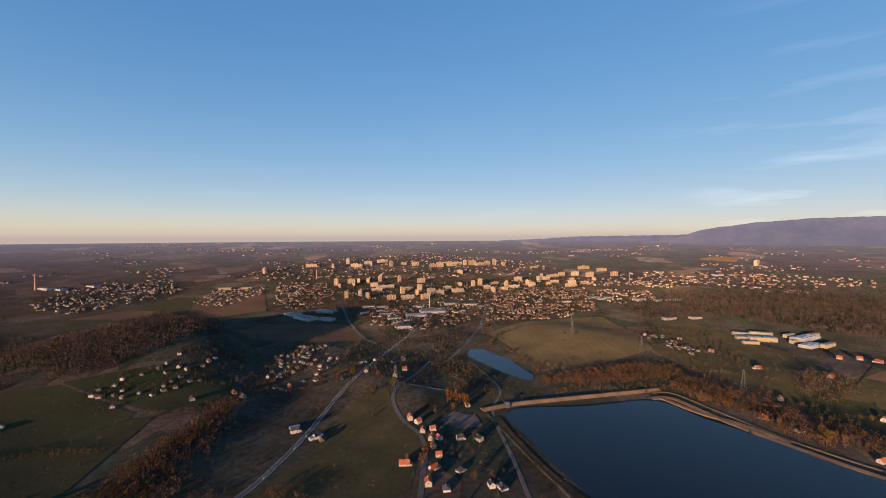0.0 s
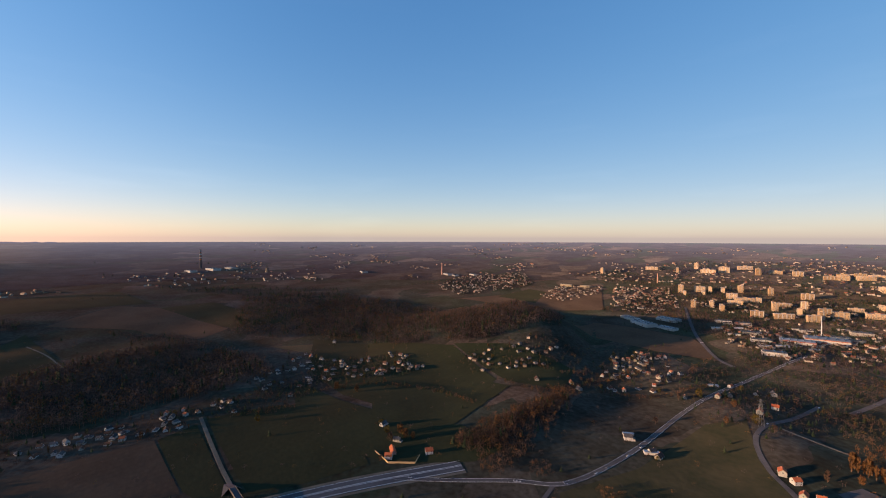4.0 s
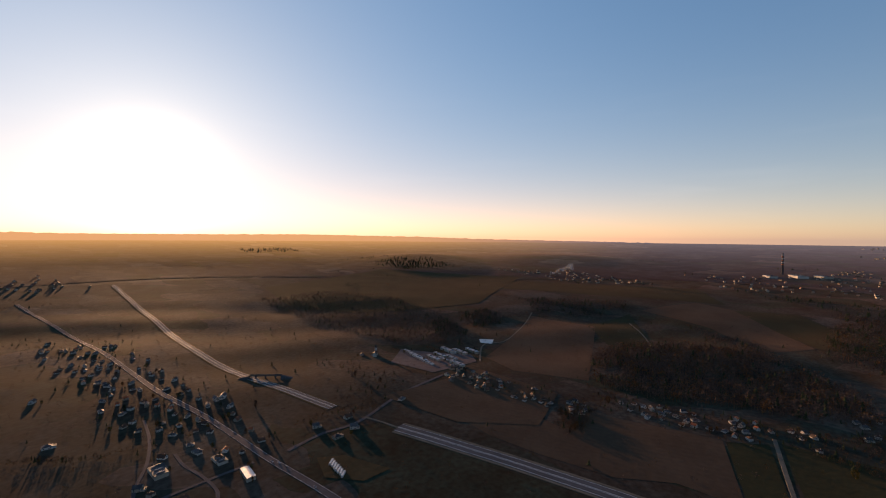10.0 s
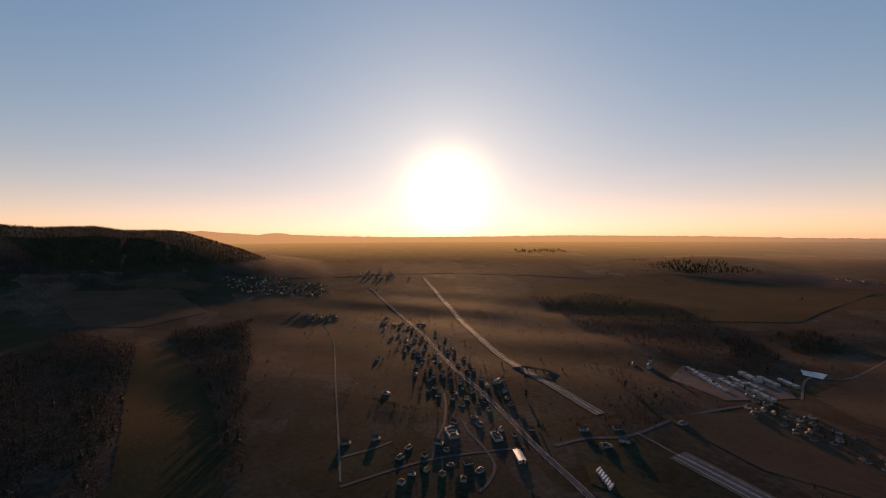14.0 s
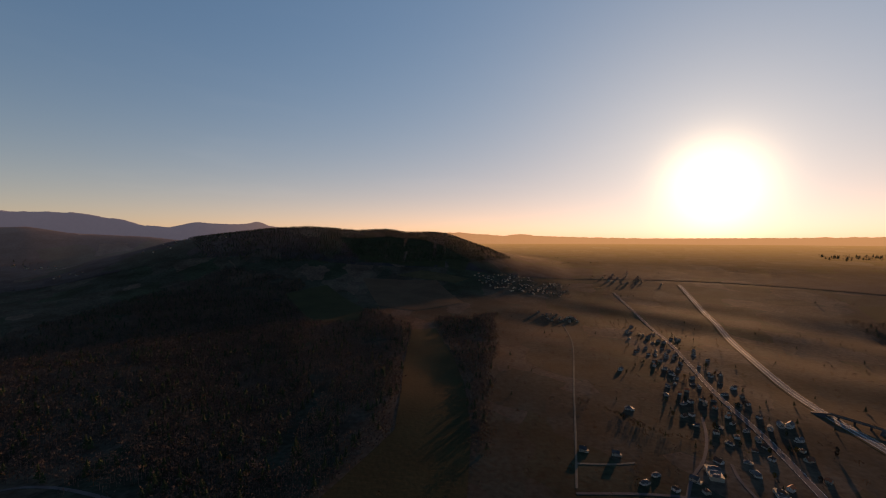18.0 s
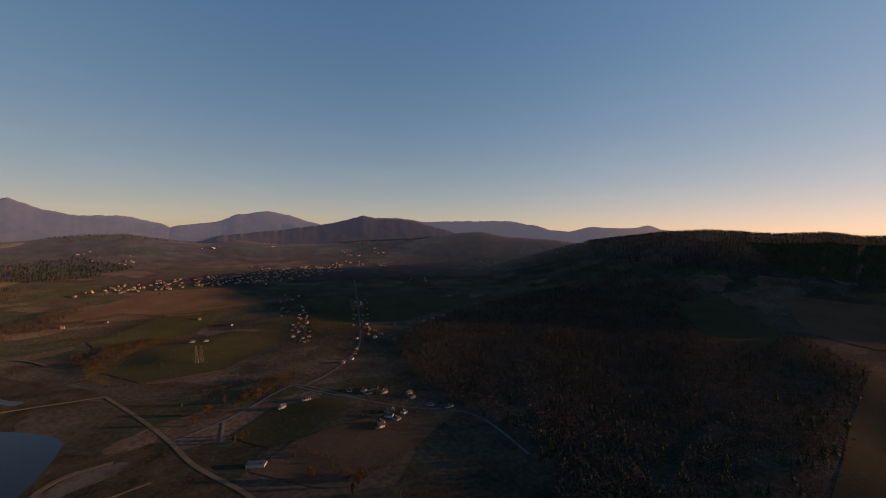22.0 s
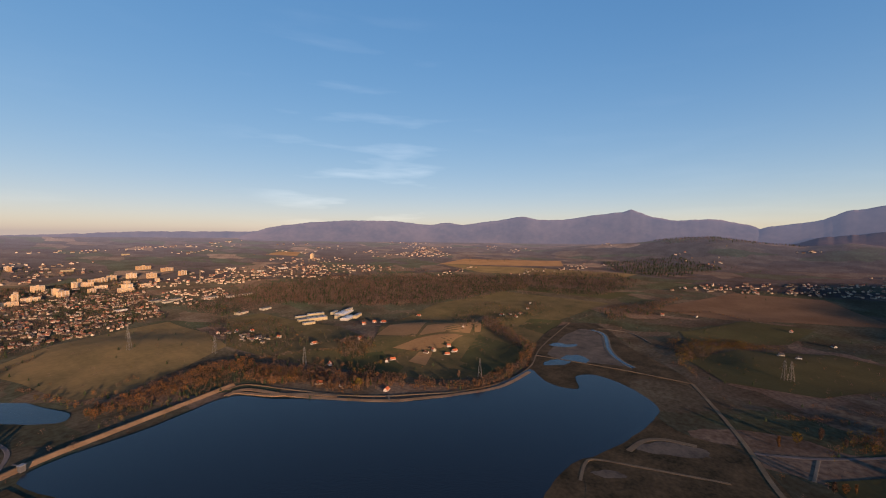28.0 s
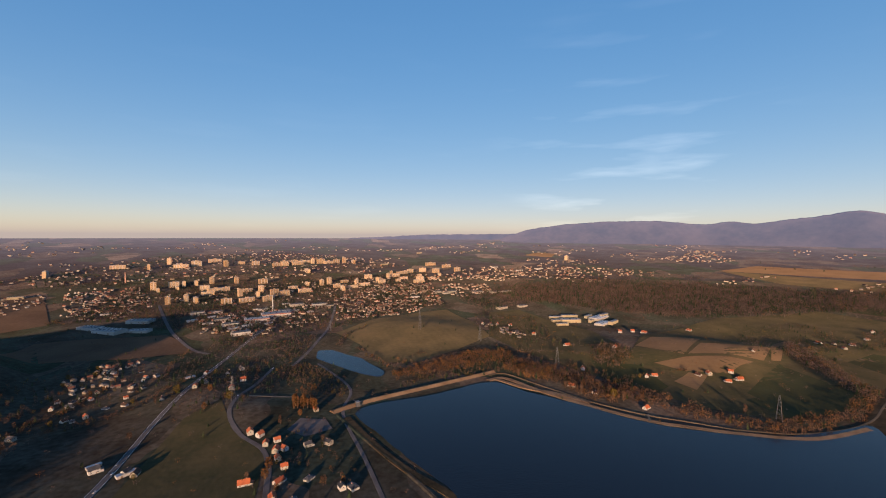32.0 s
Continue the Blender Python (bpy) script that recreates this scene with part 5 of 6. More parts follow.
settle([(696, 2325), (1299, 2527), (1970, 2123), (2088, 1731), (1381, 1967), (750, 2107)], 150, PLAIN, W, 24, "far houses of the suburbs", 38, scale=1.3)
settle([(2550, 2260), (3330, 2503), (2949, 2000), (2537, 2003)], 50, PLAIN, W, 24, "far hillside village houses", 39, scale=1.4)
settle([(2227, 265), (2493, 100), (2622, -180), (2808, -683), (2988, -1224), (2608, -1070), (2355, -608), (2329, -161)], 190, PLAIN, W, 16, "houses of the valley village", 40, scale=1.2)
settle([(23, -2332), (-299, -2477), (-556, -2239), (-472, -1904), (-155, -2101)], 90, PLAIN, W, 18, "houses of the village below the hill", 41)
settle([(-767, -2477), (-1012, -2692), (-1036, -2234), (-814, -2168)], 12, PLAIN, W, 40, "far roadside houses", 42, scale=1.3)
settle([(-2820, 200), (-2821, 734), (-2883, 1008), (-2471, 1440), (-2251, 1232), (-2323, 440)], 60, PLAIN, W, 30, "far scattered houses", 43, scale=1.3)
settle([(-2694, -854), (-2789, -326), (-2393, 169), (-2346, -274)], 50, PLAIN, W, 30, "far scattered houses", 44, scale=1.3)
settle([(1882, -2211), (1734, -2606), (1305, -2872), (1399, -2555), (1749, -2145)], 18, PLAIN, W, 40, "houses at the foot of the wooded hill", 45)


def flats(w, d, h, label):
    """A slab block of flats: walls, roof with lift house, storey bands of windows, loggias."""
    e = tagged(new("apartment_block"), label, "apartment block")
    part("wall", boxes((-w / 2, -d / 2, -2, w / 2, d / 2, h)), M_BLOCK, e)
    r = part("roof", boxes((-w / 2 - 0.3, -d / 2 - 0.3, h, w / 2 + 0.3, d / 2 + 0.3, h + 0.6)), M_FLAT, e)
    part("lift_house", boxes((-w * 0.1, -d / 4, h + 0.6, w * 0.1, d / 4, h + 3.6)), M_BLOCK, r)
    n = int(h // 3)
    for s in (-1, 1):
        y0, y1 = sorted((s * (d / 2 - 0.1), s * (d / 2 + 0.06)))
        bm = bmesh.new()
        k = int(w // 3.6)
        for i in range(n):
            for j in range(k):
                x = -w / 2 + (j + 0.5) * w / k
                if i and j % 4 != 3:
                    box(bm, x - 0.9, y0, 3 * i + 0.9, x + 0.9, y1, 3 * i + 2.4)
        tagged(part("glazing", bm, M_DARK, e), kind="stuff")
        bm = bmesh.new()
        for j in range(3, k, 4):
            x = -w / 2 + (j + 0.5) * w / k
            box(bm, x - 1.5, min(s * d / 2, s * (d / 2 + 1.2)), 3, x + 1.5, max(s * d / 2, s * (d / 2 + 1.2)), h - 0.5)
        if k > 3:
            tagged(part("loggia", bm, M_WALL, e), kind="stuff")
        else:
            bm.free()
    return e


F1 = flats(24, 14, 40, "tall pale yellow tower block of flats")
F2 = flats(46, 13, 27, "long cream slab block of flats")
F3 = flats(70, 13, 20, "long low ochre block of flats")
F4 = flats(20, 16, 33, "square pale tower block of flats")
def estate(pts, kinds, group, seed, turn, scale=1.0):
    rng = random.Random(seed)
    for i, (x, y) in enumerate(pts):
        place(kinds[i % len(kinds)], x, y, turn + rng.choice((0, 0, 8, -8, 90)), 0.86 * scale * rng.uniform(0.85, 1.12), group)


estate([(-568, 2180), (159, 2178), (197, 2199), (-391, 1929), (-197, 1978), (-124, 1942), (-118, 2053), (-358, 2326), (-246, 2315)], [F1, F4], "tall tower blocks", 50, 20)
estate([(-505, 2252), (-465, 2262), (-122, 2287), (-308, 2098), (-361, 2150), (-442, 1875), (-348, 1887), (-160, 1859), (-82, 1852), (-65, 1904), (-17, 1952), (71, 2022), (-233, 1841)], [F2, F4, F2, F3], "slab blocks of the estate", 51, 20)
estate([(224, 2089), (245, 2013), (330, 2146), (365, 2111), (420, 2307), (463, 2151), (575, 2404), (635, 2409), (661, 2411), (705, 2448), (534, 2304), (659, 2119), (787, 2453), (858, 2406), (447, 2190)], [F2, F2, F4, F3], "slab blocks of the inner town", 52, 10)
estate([(-1109, 2553), (-911, 2845), (-701, 3027), (-758, 2831), (-603, 2871), (-536, 2945), (-459, 3115), (-370, 2923), (-26, 2955), (-63, 2896), (41, 2991), (104, 2999), (158, 2978), (212, 2984), (264, 2962), (320, 2993), (107, 2614), (370, 2972)], [F2, F3, F4, F2, F3], "far blocks of flats", 53, 15, 1.25)
estate([(998, 2589), (1002, 2408), (576, 2338), (682, 2176), (924, 2704), (-20, 2898)], [F3, F2], "far blocks of the eastern town", 54, 10, 1.1)
estate([(1958, 2570)], [F2], "tall white block beyond the wood", 55, 40, 1.25)


estate([(-540, 2140), (-480, 2200), (-420, 2290), (-330, 2040), (-270, 2120), (-180, 2080), (-60, 2010), (20, 2120), (90, 2190), (-400, 1990)], [F2, F3], "slab blocks of the estate", 56, 20, 0.85)
estate([(280, 2230), (350, 2260), (480, 2260), (560, 2180), (610, 2250), (720, 2300), (760, 2200), (840, 2290), (300, 2060)], [F3, F2], "slab blocks of the inner town", 57, 8, 0.75)
estate([(-640, 2950), (-560, 3040), (-300, 3010), (-200, 2960), (60, 2940), (430, 2940)], [F3, F2], "far blocks of flats", 58, 15, 1.1)


# ---- dam, shores and lake bed ----
def bank(name, line, half_top, half_base, height, material, label, category):
    """An earth bank along a line, with sloping sides."""
    verts, faces = [], []
    pts = smooth_loop(line, 6, closed=False)
    for i, p in enumerate(pts):
        a, b = pts[max(i - 1, 0)], pts[min(i + 1, len(pts) - 1)]
        d = Vector((b[0] - a[0], b[1] - a[1])).normalized()
        for o, z in ((-half_base, -0.3), (-half_top, height), (half_top, height), (half_base, -0.3)):
            verts.append((p[0] - d.y * o, p[1] + d.x * o, z))
    for i in range(len(pts) - 1):
        for k in range(3):
            faces.append((4 * i + k, 4 * i + k + 1, 4 * i + 5 + k, 4 * i + 4 + k))
    n = 4 * (len(pts) - 1)
    faces += [(3, 2, 1, 0), (n, n + 1, n + 2, n + 3)]
    return tagged(new(name, mesh_of(name, verts, faces, material)), label, category, kind="structure")


DAM = [(66, 705), (123, 730), (210, 751), (309, 773), (420, 798)]
bank("dam", DAM, 1.8, 9.5, 3.4, M_BANK_LIT, "long low dam with a tan stone-faced slope", "dam")
TOP = bank("dam_crest_road", DAM, 1.1, 1.4, 3.5, M_SAND, "pale footway along the dam crest", "road")
bank("shore_bank", [(75, 691), (94, 626), (116, 556), (138, 493), (154, 436), (166, 382)], 1.5, 4, 1.2, M_GROUND, "grassy flood bank along the lake", "bank")
ribbon("shore_strip", [(88, 677), (110, 585), (139, 498), (173, 431), (185, 381)], 11, M_MUD, 2.0, "dark reddish mud strip at the water's edge", "shore")
ribbon("shore_strip", [(383, 751), (422, 751), (451, 668), (494, 575), (545, 495), (583, 460), (643, 412), (727, 366), (844, 356)], 9, M_BANK_LIT, 2.4, "sunlit bare earth bank below the trees", "shore", tilt=0.5)
ribbon("shore_path", [(398, 780), (437, 777), (469, 694), (509, 593), (552, 524), (601, 474), (657, 421), (749, 377), (878, 370), (1058, 413), (1403, 451)], 3.2, M_SAND, 2.2, "sandy path along the lake shore", "path")
ribbon("shore_strip", [(400, 759), (433, 689), (471, 647), (503, 586)], 9, M_BANK_LIT, 3.4, "sandy beach at the end of the dam", "shore")
sheet("pool", smooth_loop([(911, 352), (949, 352), (974, 337), (1014, 329), (1038, 309), (1015, 277), (974, 275), (976, 302), (942, 311), (922, 330)], 4, wob=3), M_WATER, 1.05, "shallow pool on the drained lake bed", "water", flat=0.0)
sheet("pool", smooth_loop([(1086, 403), (1124, 390), (1119, 364), (1140, 343), (1107, 343), (1084, 369)], 4, wob=3), M_WATER, 1.05, "narrow pool on the drained lake bed", "water", flat=0.0)
ribbon("stream", [(1344, 361), (1298, 310), (1140, 259), (1052, 213), (1011, 175)], 9, M_WATER, 2.9, "dark stream through the drained lake bed", "water")
for o in (-7, 7):
    ribbon("stream_bank", [(1344, 361), (1298, 310), (1140, 259), (1052, 213), (1011, 175)], 3.5, M_LANE, 3.2, "pale gravel bank of the stream", "bank", off=o)
ribbon("stream_bank", [(1377, 349), (1384, 271), (1347, 222), (1277, 178)], 3.5, M_LANE, 3.0, "pale gravel bank on the lake bed", "bank")
ribbon("sand_bar", [(613, 110), (656, 98), (679, 74), (685, 33)], 8, M_SAND, 2.4, "curved pale sand bar on the lake bed", "sand bar")
ribbon("sand_bar", [(503, 144), (545, 150), (564, 141), (580, 86), (604, -7)], 4, M_SAND, 2.4, "thin tan sand ridge round a dry basin", "sand bar")
sheet("mud_patch", smooth_loop([(450, 121), (517, 143), (549, 137), (576, 62), (596, -15), (500, -51), (416, -12), (384, 94)], 5, wob=3), M_MUD, 0.85, "flat brown dry basin of the lake bed", "mud flat")
sheet("mud_patch", smooth_loop([(910, 164), (954, 67), (779, -3), (717, -8), (739, 81)], 5, wob=3), M_GROUND, 0.85, "dark grassy part of the lake bed", "mud flat")
sheet("silt_flat", smooth_loop([(1001, 371), (1201, 403), (1347, 382), (1240, 287), (1084, 239), (1029, 186), (997, 252), (985, 323)], 5, wob=4), M_SILT, 0.8, "pale greyish silt of the drained lake end", "mud flat", flat=0.0)
sheet("silt_flat", smooth_loop([(630, 103), (671, 73), (680, 28), (656, 18), (631, 68)], 5, wob=3), M_SILT, 0.9, "pale silt patch on the dark lake bed", "mud flat", flat=0.0)
sheet("silt_flat", smooth_loop([(530, 140), (550, 113), (542, 99), (526, 123)], 5, wob=2), M_SILT, 1.0, "small pale silt patch in the dry basin", "mud flat", flat=0.0)
sheet("car_park", [(-4, 661), (16, 695), (55, 681), (62, 645), (21, 632)], M_ASPH, 0.4, "grey car park below the dam", "car park")
sheet("yard", [(-426, -381), (-447, -350), (-447, -278), (-411, -293), (-396, -341)], M_DULL, 0.4, "grey lorry yard beside the junction", "yard")
sheet("yard", [(-935, -550), (-984, -371), (-933, -337), (-802, -392), (-821, -511)], M_ASPH, 0.4, "grey works yard", "yard")

tower = tagged(new("intake_tower"), "small grey concrete intake tower by the dam", "tower")
part("shaft", boxes((-3, -3, -1, 3, 3, 8)), M_CONC, tower)
part("roof", boxes((-3.6, -3.6, 8.05, 3.6, 3.6, 8.6)), M_FLAT, tower)
part("footbridge", boxes((-1, 3.1, 6.0, 1, 16, 6.5)), M_CONC, tower)
place(tower, 112, 716, 20)

pier = tagged(new("pier"), "small wooden landing stage at the shore", "pier")
part("deck", boxes((-1.5, -14, 1.6, 1.5, 14, 1.9)), M_LANE, pier)
for k in range(5):
    for x in (-1.2, 1.2):
        part("post", boxes((x - 0.15, -13 + 6.5 * k - 0.15, -0.5, x + 0.15, -13 + 6.5 * k + 0.15, 1.58)), M_BARK, pier)
place(pier, 552, 504, -42)


def overpass(pts, label):
    """A road bridge on slim piers over the motorway."""
    (x0, y0), (x1, y1) = pts
    e = tagged(new("overpass"), label, "bridge")
    ln = math.hypot(x1 - x0, y1 - y0)
    part("deck", boxes((-ln / 2, -3.5, 5.6, ln / 2, 3.5, 6.6)), M_CONC, e)
    for s in (-1, 1):
        part("parapet", boxes((-ln / 2, s * 3.3 - 0.15, 6.62, ln / 2, s * 3.3 + 0.15, 7.7)), M_LANE, e)
    for k in (-0.3, 0.0, 0.3):
        part("pier", boxes((ln * k - 0.6, -2.6, -0.5, ln * k + 0.6, 2.6, 5.58)), M_CONC, e)
    for s in (-1, 1):
        bm = bmesh.new()
        v = [bm.verts.new(p) for p in ((s * ln / 2, -3.5, 6.6), (s * ln / 2, 3.5, 6.6), (s * (ln / 2 + 24), 3.5, 0.5), (s * (ln / 2 + 24), -3.5, 0.5), (s * ln / 2, -12, 0), (s * ln / 2, 12, 0))]
        bm.faces.new((v[0], v[1], v[2], v[3]) if s > 0 else (v[3], v[2], v[1], v[0]))
        bm.faces.new((v[0], v[3], v[4]))
        bm.faces.new((v[1], v[5], v[2]))
        part("ramp", bm, M_ASPH, e)
    place(e, (x0 + x1) / 2, (y0 + y1) / 2, math.degrees(math.atan2(y1 - y0, x1 - x0)))


overpass([(-510, 165), (-432, 160)], "narrow concrete bridge over the motorway")
overpass([(-603, -718), (-634, -660)], "concrete bridge over the unfinished motorway")


# ---- halls, works and large buildings ----
def hall(w, d, h, label, roof=M_FLAT, wall=None, lights=3, stripe=None):
    e = tagged(new("hall"), label, "hall")
    part("wall", boxes((-w / 2, -d / 2, -1, w / 2, d / 2, h)), wall or M_WALL, e)
    bm = bmesh.new()
    x, y = w / 2 + 0.4, d / 2 + 0.4
    v = [bm.verts.new(p) for p in ((-x, -y, h + 0.02), (x, -y, h + 0.02), (x, 0, h + d * 0.05), (-x, 0, h + d * 0.05), (x, y, h + 0.02), (-x, y, h + 0.02))]
    for f in ((0, 1, 2, 3), (3, 2, 4, 5), (1, 4, 2), (5, 0, 3), (5, 4, 1, 0)):
        bm.faces.new([v[i] for i in f])
    r = part("roof", bm, roof, e)
    for k in range(lights):
        xx = -w / 2 + (k + 0.5) * w / lights
        part("rooflight", boxes((xx - 1.2, -d * 0.3, h + d * 0.02, xx + 1.2, d * 0.3, h + d * 0.05 + 0.8)), M_DARK, r)
    for k in range(2):
        xx = -w / 4 + k * w / 2
        part("loading_door", boxes((xx - 2, -d / 2 - 0.08, -0.2, xx + 2, -d / 2 + 0.1, min(4, h * 0.7))), M_DOOR, e)
    if stripe:
        part("fascia", boxes((-w / 2 - 0.2, -d / 2 - 0.25, h - 2.2, w / 2 + 0.2, -d / 2 - 0.05, h - 0.2)), stripe, e)
    return e


def halls(pts, proto, group, turn, scale=1.0):
    for i, (x, y) in enumerate(pts):
        TAKEN[0] = np.vstack((TAKEN[0], (x, y)))
        place(proto, x, y, turn, scale * (0.85 + 0.3 * ((i * 37) % 10) / 10), group)


M_TIN = mat("bare_metal_roof", (0.25, 0.26, 0.28), (0.4, 0.41, 0.43), 0.2, 0.4, 2, metal=0.9)
M_CREAM = mat("cream_render", (0.252, 0.204, 0.120), (0.348, 0.288, 0.180), 0.05, 0.85, 1)
H1 = hall(75, 40, 9, "large pale warehouse hall with a flat roof", lights=6)
H2 = hall(46, 24, 8, "grey workshop hall with a low roof", roof=M_GREY)
H3 = hall(90, 45, 10, "wide shopping hall with a red fascia", stripe=M_RED, lights=5)
H4 = hall(60, 16, 12, "long white hospital wing with a flat roof", wall=M_CREAM)
H5 = hall(44, 9, 5, "long low shed with a blue-grey roof", roof=M_FLAT, lights=2)
H6 = hall(34, 12, 6, "roadside hall with a bare metal roof", roof=M_TIN, lights=0)
halls([(-559, 1526), (-493, 1468)], H1, "warehouse halls at the town's edge", -32)
halls([(-421, 1472), (-453, 1600)], H1, "warehouse halls at the town's edge", -15, 0.9)
halls([(-101, 1524), (-43, 1592)], H3, "shopping halls", 10)
halls([(-90, 1697), (29, 1723), (-302, 1664), (-247, 1679), (-132, 1331), (-217, 1548), (-14, 1646), (112, 1702), (-175, 1465), (664, 1834), (732, 1823), (843, 1766), (792, 1440)], H2, "workshops and shops of the town", 15)
halls([(-286, 1644), (-203, 1565), (-246, 1511), (-113, 1712), (12, 1630), (150, 1681), (-10, 1763), (533, 1768), (693, 1796), (-595, 1744), (-527, 1761)], H2, "shops and depots round the shopping halls", 12, 0.7)
halls([(-249, 1600), (-124, 1431), (-160, 1400), (75, 1600), (-300, 1560), (-60, 1450)], H6, "low metal-roofed shops", 35, 0.8)
halls([(-980, 2047), (-1067, 2009), (623, 2809), (1053, 3379)], H4, "white halls at the edge of the town", 15, 0.9)
halls([(899, 1236), (951, 1227)], H4, "hospital wings", -20, 0.9)
halls([(854, 1137)], H4, "hospital wings", -10, 0.8)
halls([(986, 1147), (1024, 1089), (1069, 1183), (1014, 1201)], H4, "white works buildings beyond the pasture", 25, 0.8)
halls([(878, 1428), (920, 1738), (979, 1733), (1298, 2464), (1526, 2283), (1379, 2283)], H2, "far workshop halls", 10)
H7 = hall(88, 40, 8, "white flat-roofed works building with low wings", roof=M_WHITE, lights=4)
H8 = hall(64, 22, 11, "cream flat-roofed hospital block", roof=M_FLAT, wall=M_CREAM, lights=3)
halls([(990, 1100), (1030, 1165)], H7, "white works buildings beyond the pasture", 25, 0.9)
halls([(882, 1190), (915, 1175)], H8, "hospital wings", -15)
halls([(-923, -520), (-901, -488), (-882, -460), (-863, -433), (-906, -440), (-912, -416), (-934, -404), (-888, -370)], H5, "long works sheds in rows", 60)
halls([(-940, -439), (-985, -436), (-988, -404), (-1009, -378)], H5, "long works sheds in rows", 60, 1.2)
halls([(-358, -430)], H6, "roadside halls", 66)
halls([(-365, -491), (-312, -533)], H2, "large houses by the crossroads", 75, 0.6)
halls([(-233, 635), (-190, 604), (-190, 963)], H6, "roadside halls", 35, 0.55)
halls([(573, -119)], H2, "yard buildings beside the track", 60, 0.6)
halls([(-1747, 1872), (-1800, 1867), (-2236, 1532), (-1678, 1972)], H1, "long white works hall below the chimney", -20, 0.9)
sheet("tank_cover", [(-1119, -398), (-1132, -357), (-1092, -351), (-1089, -383)], M_WHITE, 0.6, "white covered basin beside the field track", "basin")


def stack(h, r0, r1, material, label, bands=0):
    e = tagged(new("chimney_stack"), label, "chimney")
    bm = bmesh.new()
    tube(bm, (0, 0, -1), (0, 0, h), r0, r1, 12)
    part("shaft", bm, material, e)
    part("rim", tube(bmesh.new(), (0, 0, h + 0.02), (0, 0, h + 1.5), r1 * 1.15, r1 * 1.15, 12), M_GREY, e)
    for k in range(bands):
        z = h * (0.96 - 0.09 * k)
        part("band", tube(bmesh.new(), (0, 0, z - h * 0.04), (0, 0, z), (r0 + (r1 - r0) * z / h) * 1.03, (r0 + (r1 - r0) * z / h) * 1.03, 12), M_RED if k % 2 else M_WHITE, e)
    return e


place(stack(75, 3.4, 2.2, M_BRICK, "tall brick works chimney"), -1836, 1847, 0)
place(stack(52, 3.0, 2.4, M_BRICK, "brick chimney between the houses"), -735, 2387, 0)
place(stack(120, 7, 5, M_CONC, "tall red and white banded power station stack", 6), -2955, 782, 0)
place(stack(60, 1.6, 1.0, M_WHITE, "slim white sign mast beside the shops"), -56, 1665, 0)
place(stack(60, 1.6, 1.0, M_CREAM, "slim yellow mast above the roofs"), 983, 2170, 0)
halls([(-2832, 696), (-2851, 825), (-2848, 931)], H1, "power station halls", 10, 1.2)


def pylon(h, label):
    """A lattice pylon: four leaning legs, braces, three arms."""
    e = tagged(new("pylon"), label, "pylon")
    b, t = h * 0.1, h * 0.018
    for sx in (-1, 1):
        for sy in (-1, 1):
            part("leg", tube(bmesh.new(), (sx * b, sy * b, -0.5), (sx * t, sy * t, h), 0.28, 0.2, 5), M_STEEL, e)
    for k in range(6):
        z0, z1 = h * k / 6, h * (k + 1) / 6
        w0, w1 = b + (t - b) * k / 6, b + (t - b) * (k + 1) / 6
        for s in (-1, 1):
            bm = bmesh.new()
            tube(bm, (-w0, s * w0, z0), (w1, s * w1, z1), 0.13, 0.13, 4)
            tube(bm, (s * w0, -w0, z0), (s * w1, w1, z1), 0.13, 0.13, 4)
            part("brace", bm, M_STEEL, e)
    for k, w in ((0.66, 0.2), (0.8, 0.15), (0.93, 0.11)):
        part("arm", tube(bmesh.new(), (-h * w, 0, h * k), (h * w, 0, h * k), 0.22, 0.22, 5), M_STEEL, e)
    return e


PY = pylon(42, "grey lattice power pylon in the fields")
for i, (x, y) in enumerate([(492, 1016), (366, 1162), (-94, 798), (747, 426), (580, 789), (1112, -98), (1114, -109), (409, 1307), (-151, 1309), (121, 1315)]):
    place(PY, x, y, 35, 0.8 if i > 6 else 1.0, "power pylons")


# ---- church and walled farmyard ----
church = tagged(new("church"), "small white village church with a pointed tower", "church")
part("nave", gable_wall(bmesh.new(), 20, 9, 7, 5), M_WALL, church)
part("roof", gable_roof(bmesh.new(), 20, 9, 7, 5), M_BROWN, church)
tw = part("tower", boxes((-14, -2.6, -1, -10.1, 2.6, 17)), M_WALL, church)
part("spire", tube(bmesh.new(), (-12, 0, 17.05), (-12, 0, 27), 3.4, 0.1, 4), M_GREY, tw, "dark pointed spire")
for k in (-5, 0, 5):
    for sy in (-1, 1):
        y0, y1 = sorted((sy * 4.42, sy * 4.55))
        part("window", boxes((k - 0.6, y0, 2, k + 0.6, y1, 5.5)), M_DARK, church)
place(church, -853, -576, 25)
TAKEN[0] = np.vstack((TAKEN[0], (-853, -576)))

# plaster whose ochre holds the orange of the low sun on the wall
M_LIT_PLASTER = mat("sunlit_plaster", (0.34, 0.23, 0.11), (0.48, 0.34, 0.17), 0.05, 0.9, 1)
yard = tagged(new("yard_wall"), "low farmyard wall with orange sunlight painted in", "wall")
for (ax, ay), (bx, by) in (((-467, 338), (-431, 333)), ((-431, 333), (-405, 358)), ((-405, 358), (-415, 375))):
    ln, an = math.hypot(bx - ax, by - ay), math.atan2(by - ay, bx - ax)
    bm = boxes((0.2, -0.25, -1, ln - 0.2, 0.25, 2.2))
    bmesh.ops.transform(bm, matrix=Matrix.Translation((ax + 436, ay - 350, 0)) @ Matrix.Rotation(an, 4, "Z"), verts=bm.verts)
    part("wall_panel", bm, M_LIT_PLASTER, yard)
place(yard, -436, 350, 0)
barn = tagged(new("barn"), "long brick barn with a red roof in the farmyard", "barn")
part("wall", gable_wall(bmesh.new(), 18, 7, 3.5, 3), M_BRICK, barn)
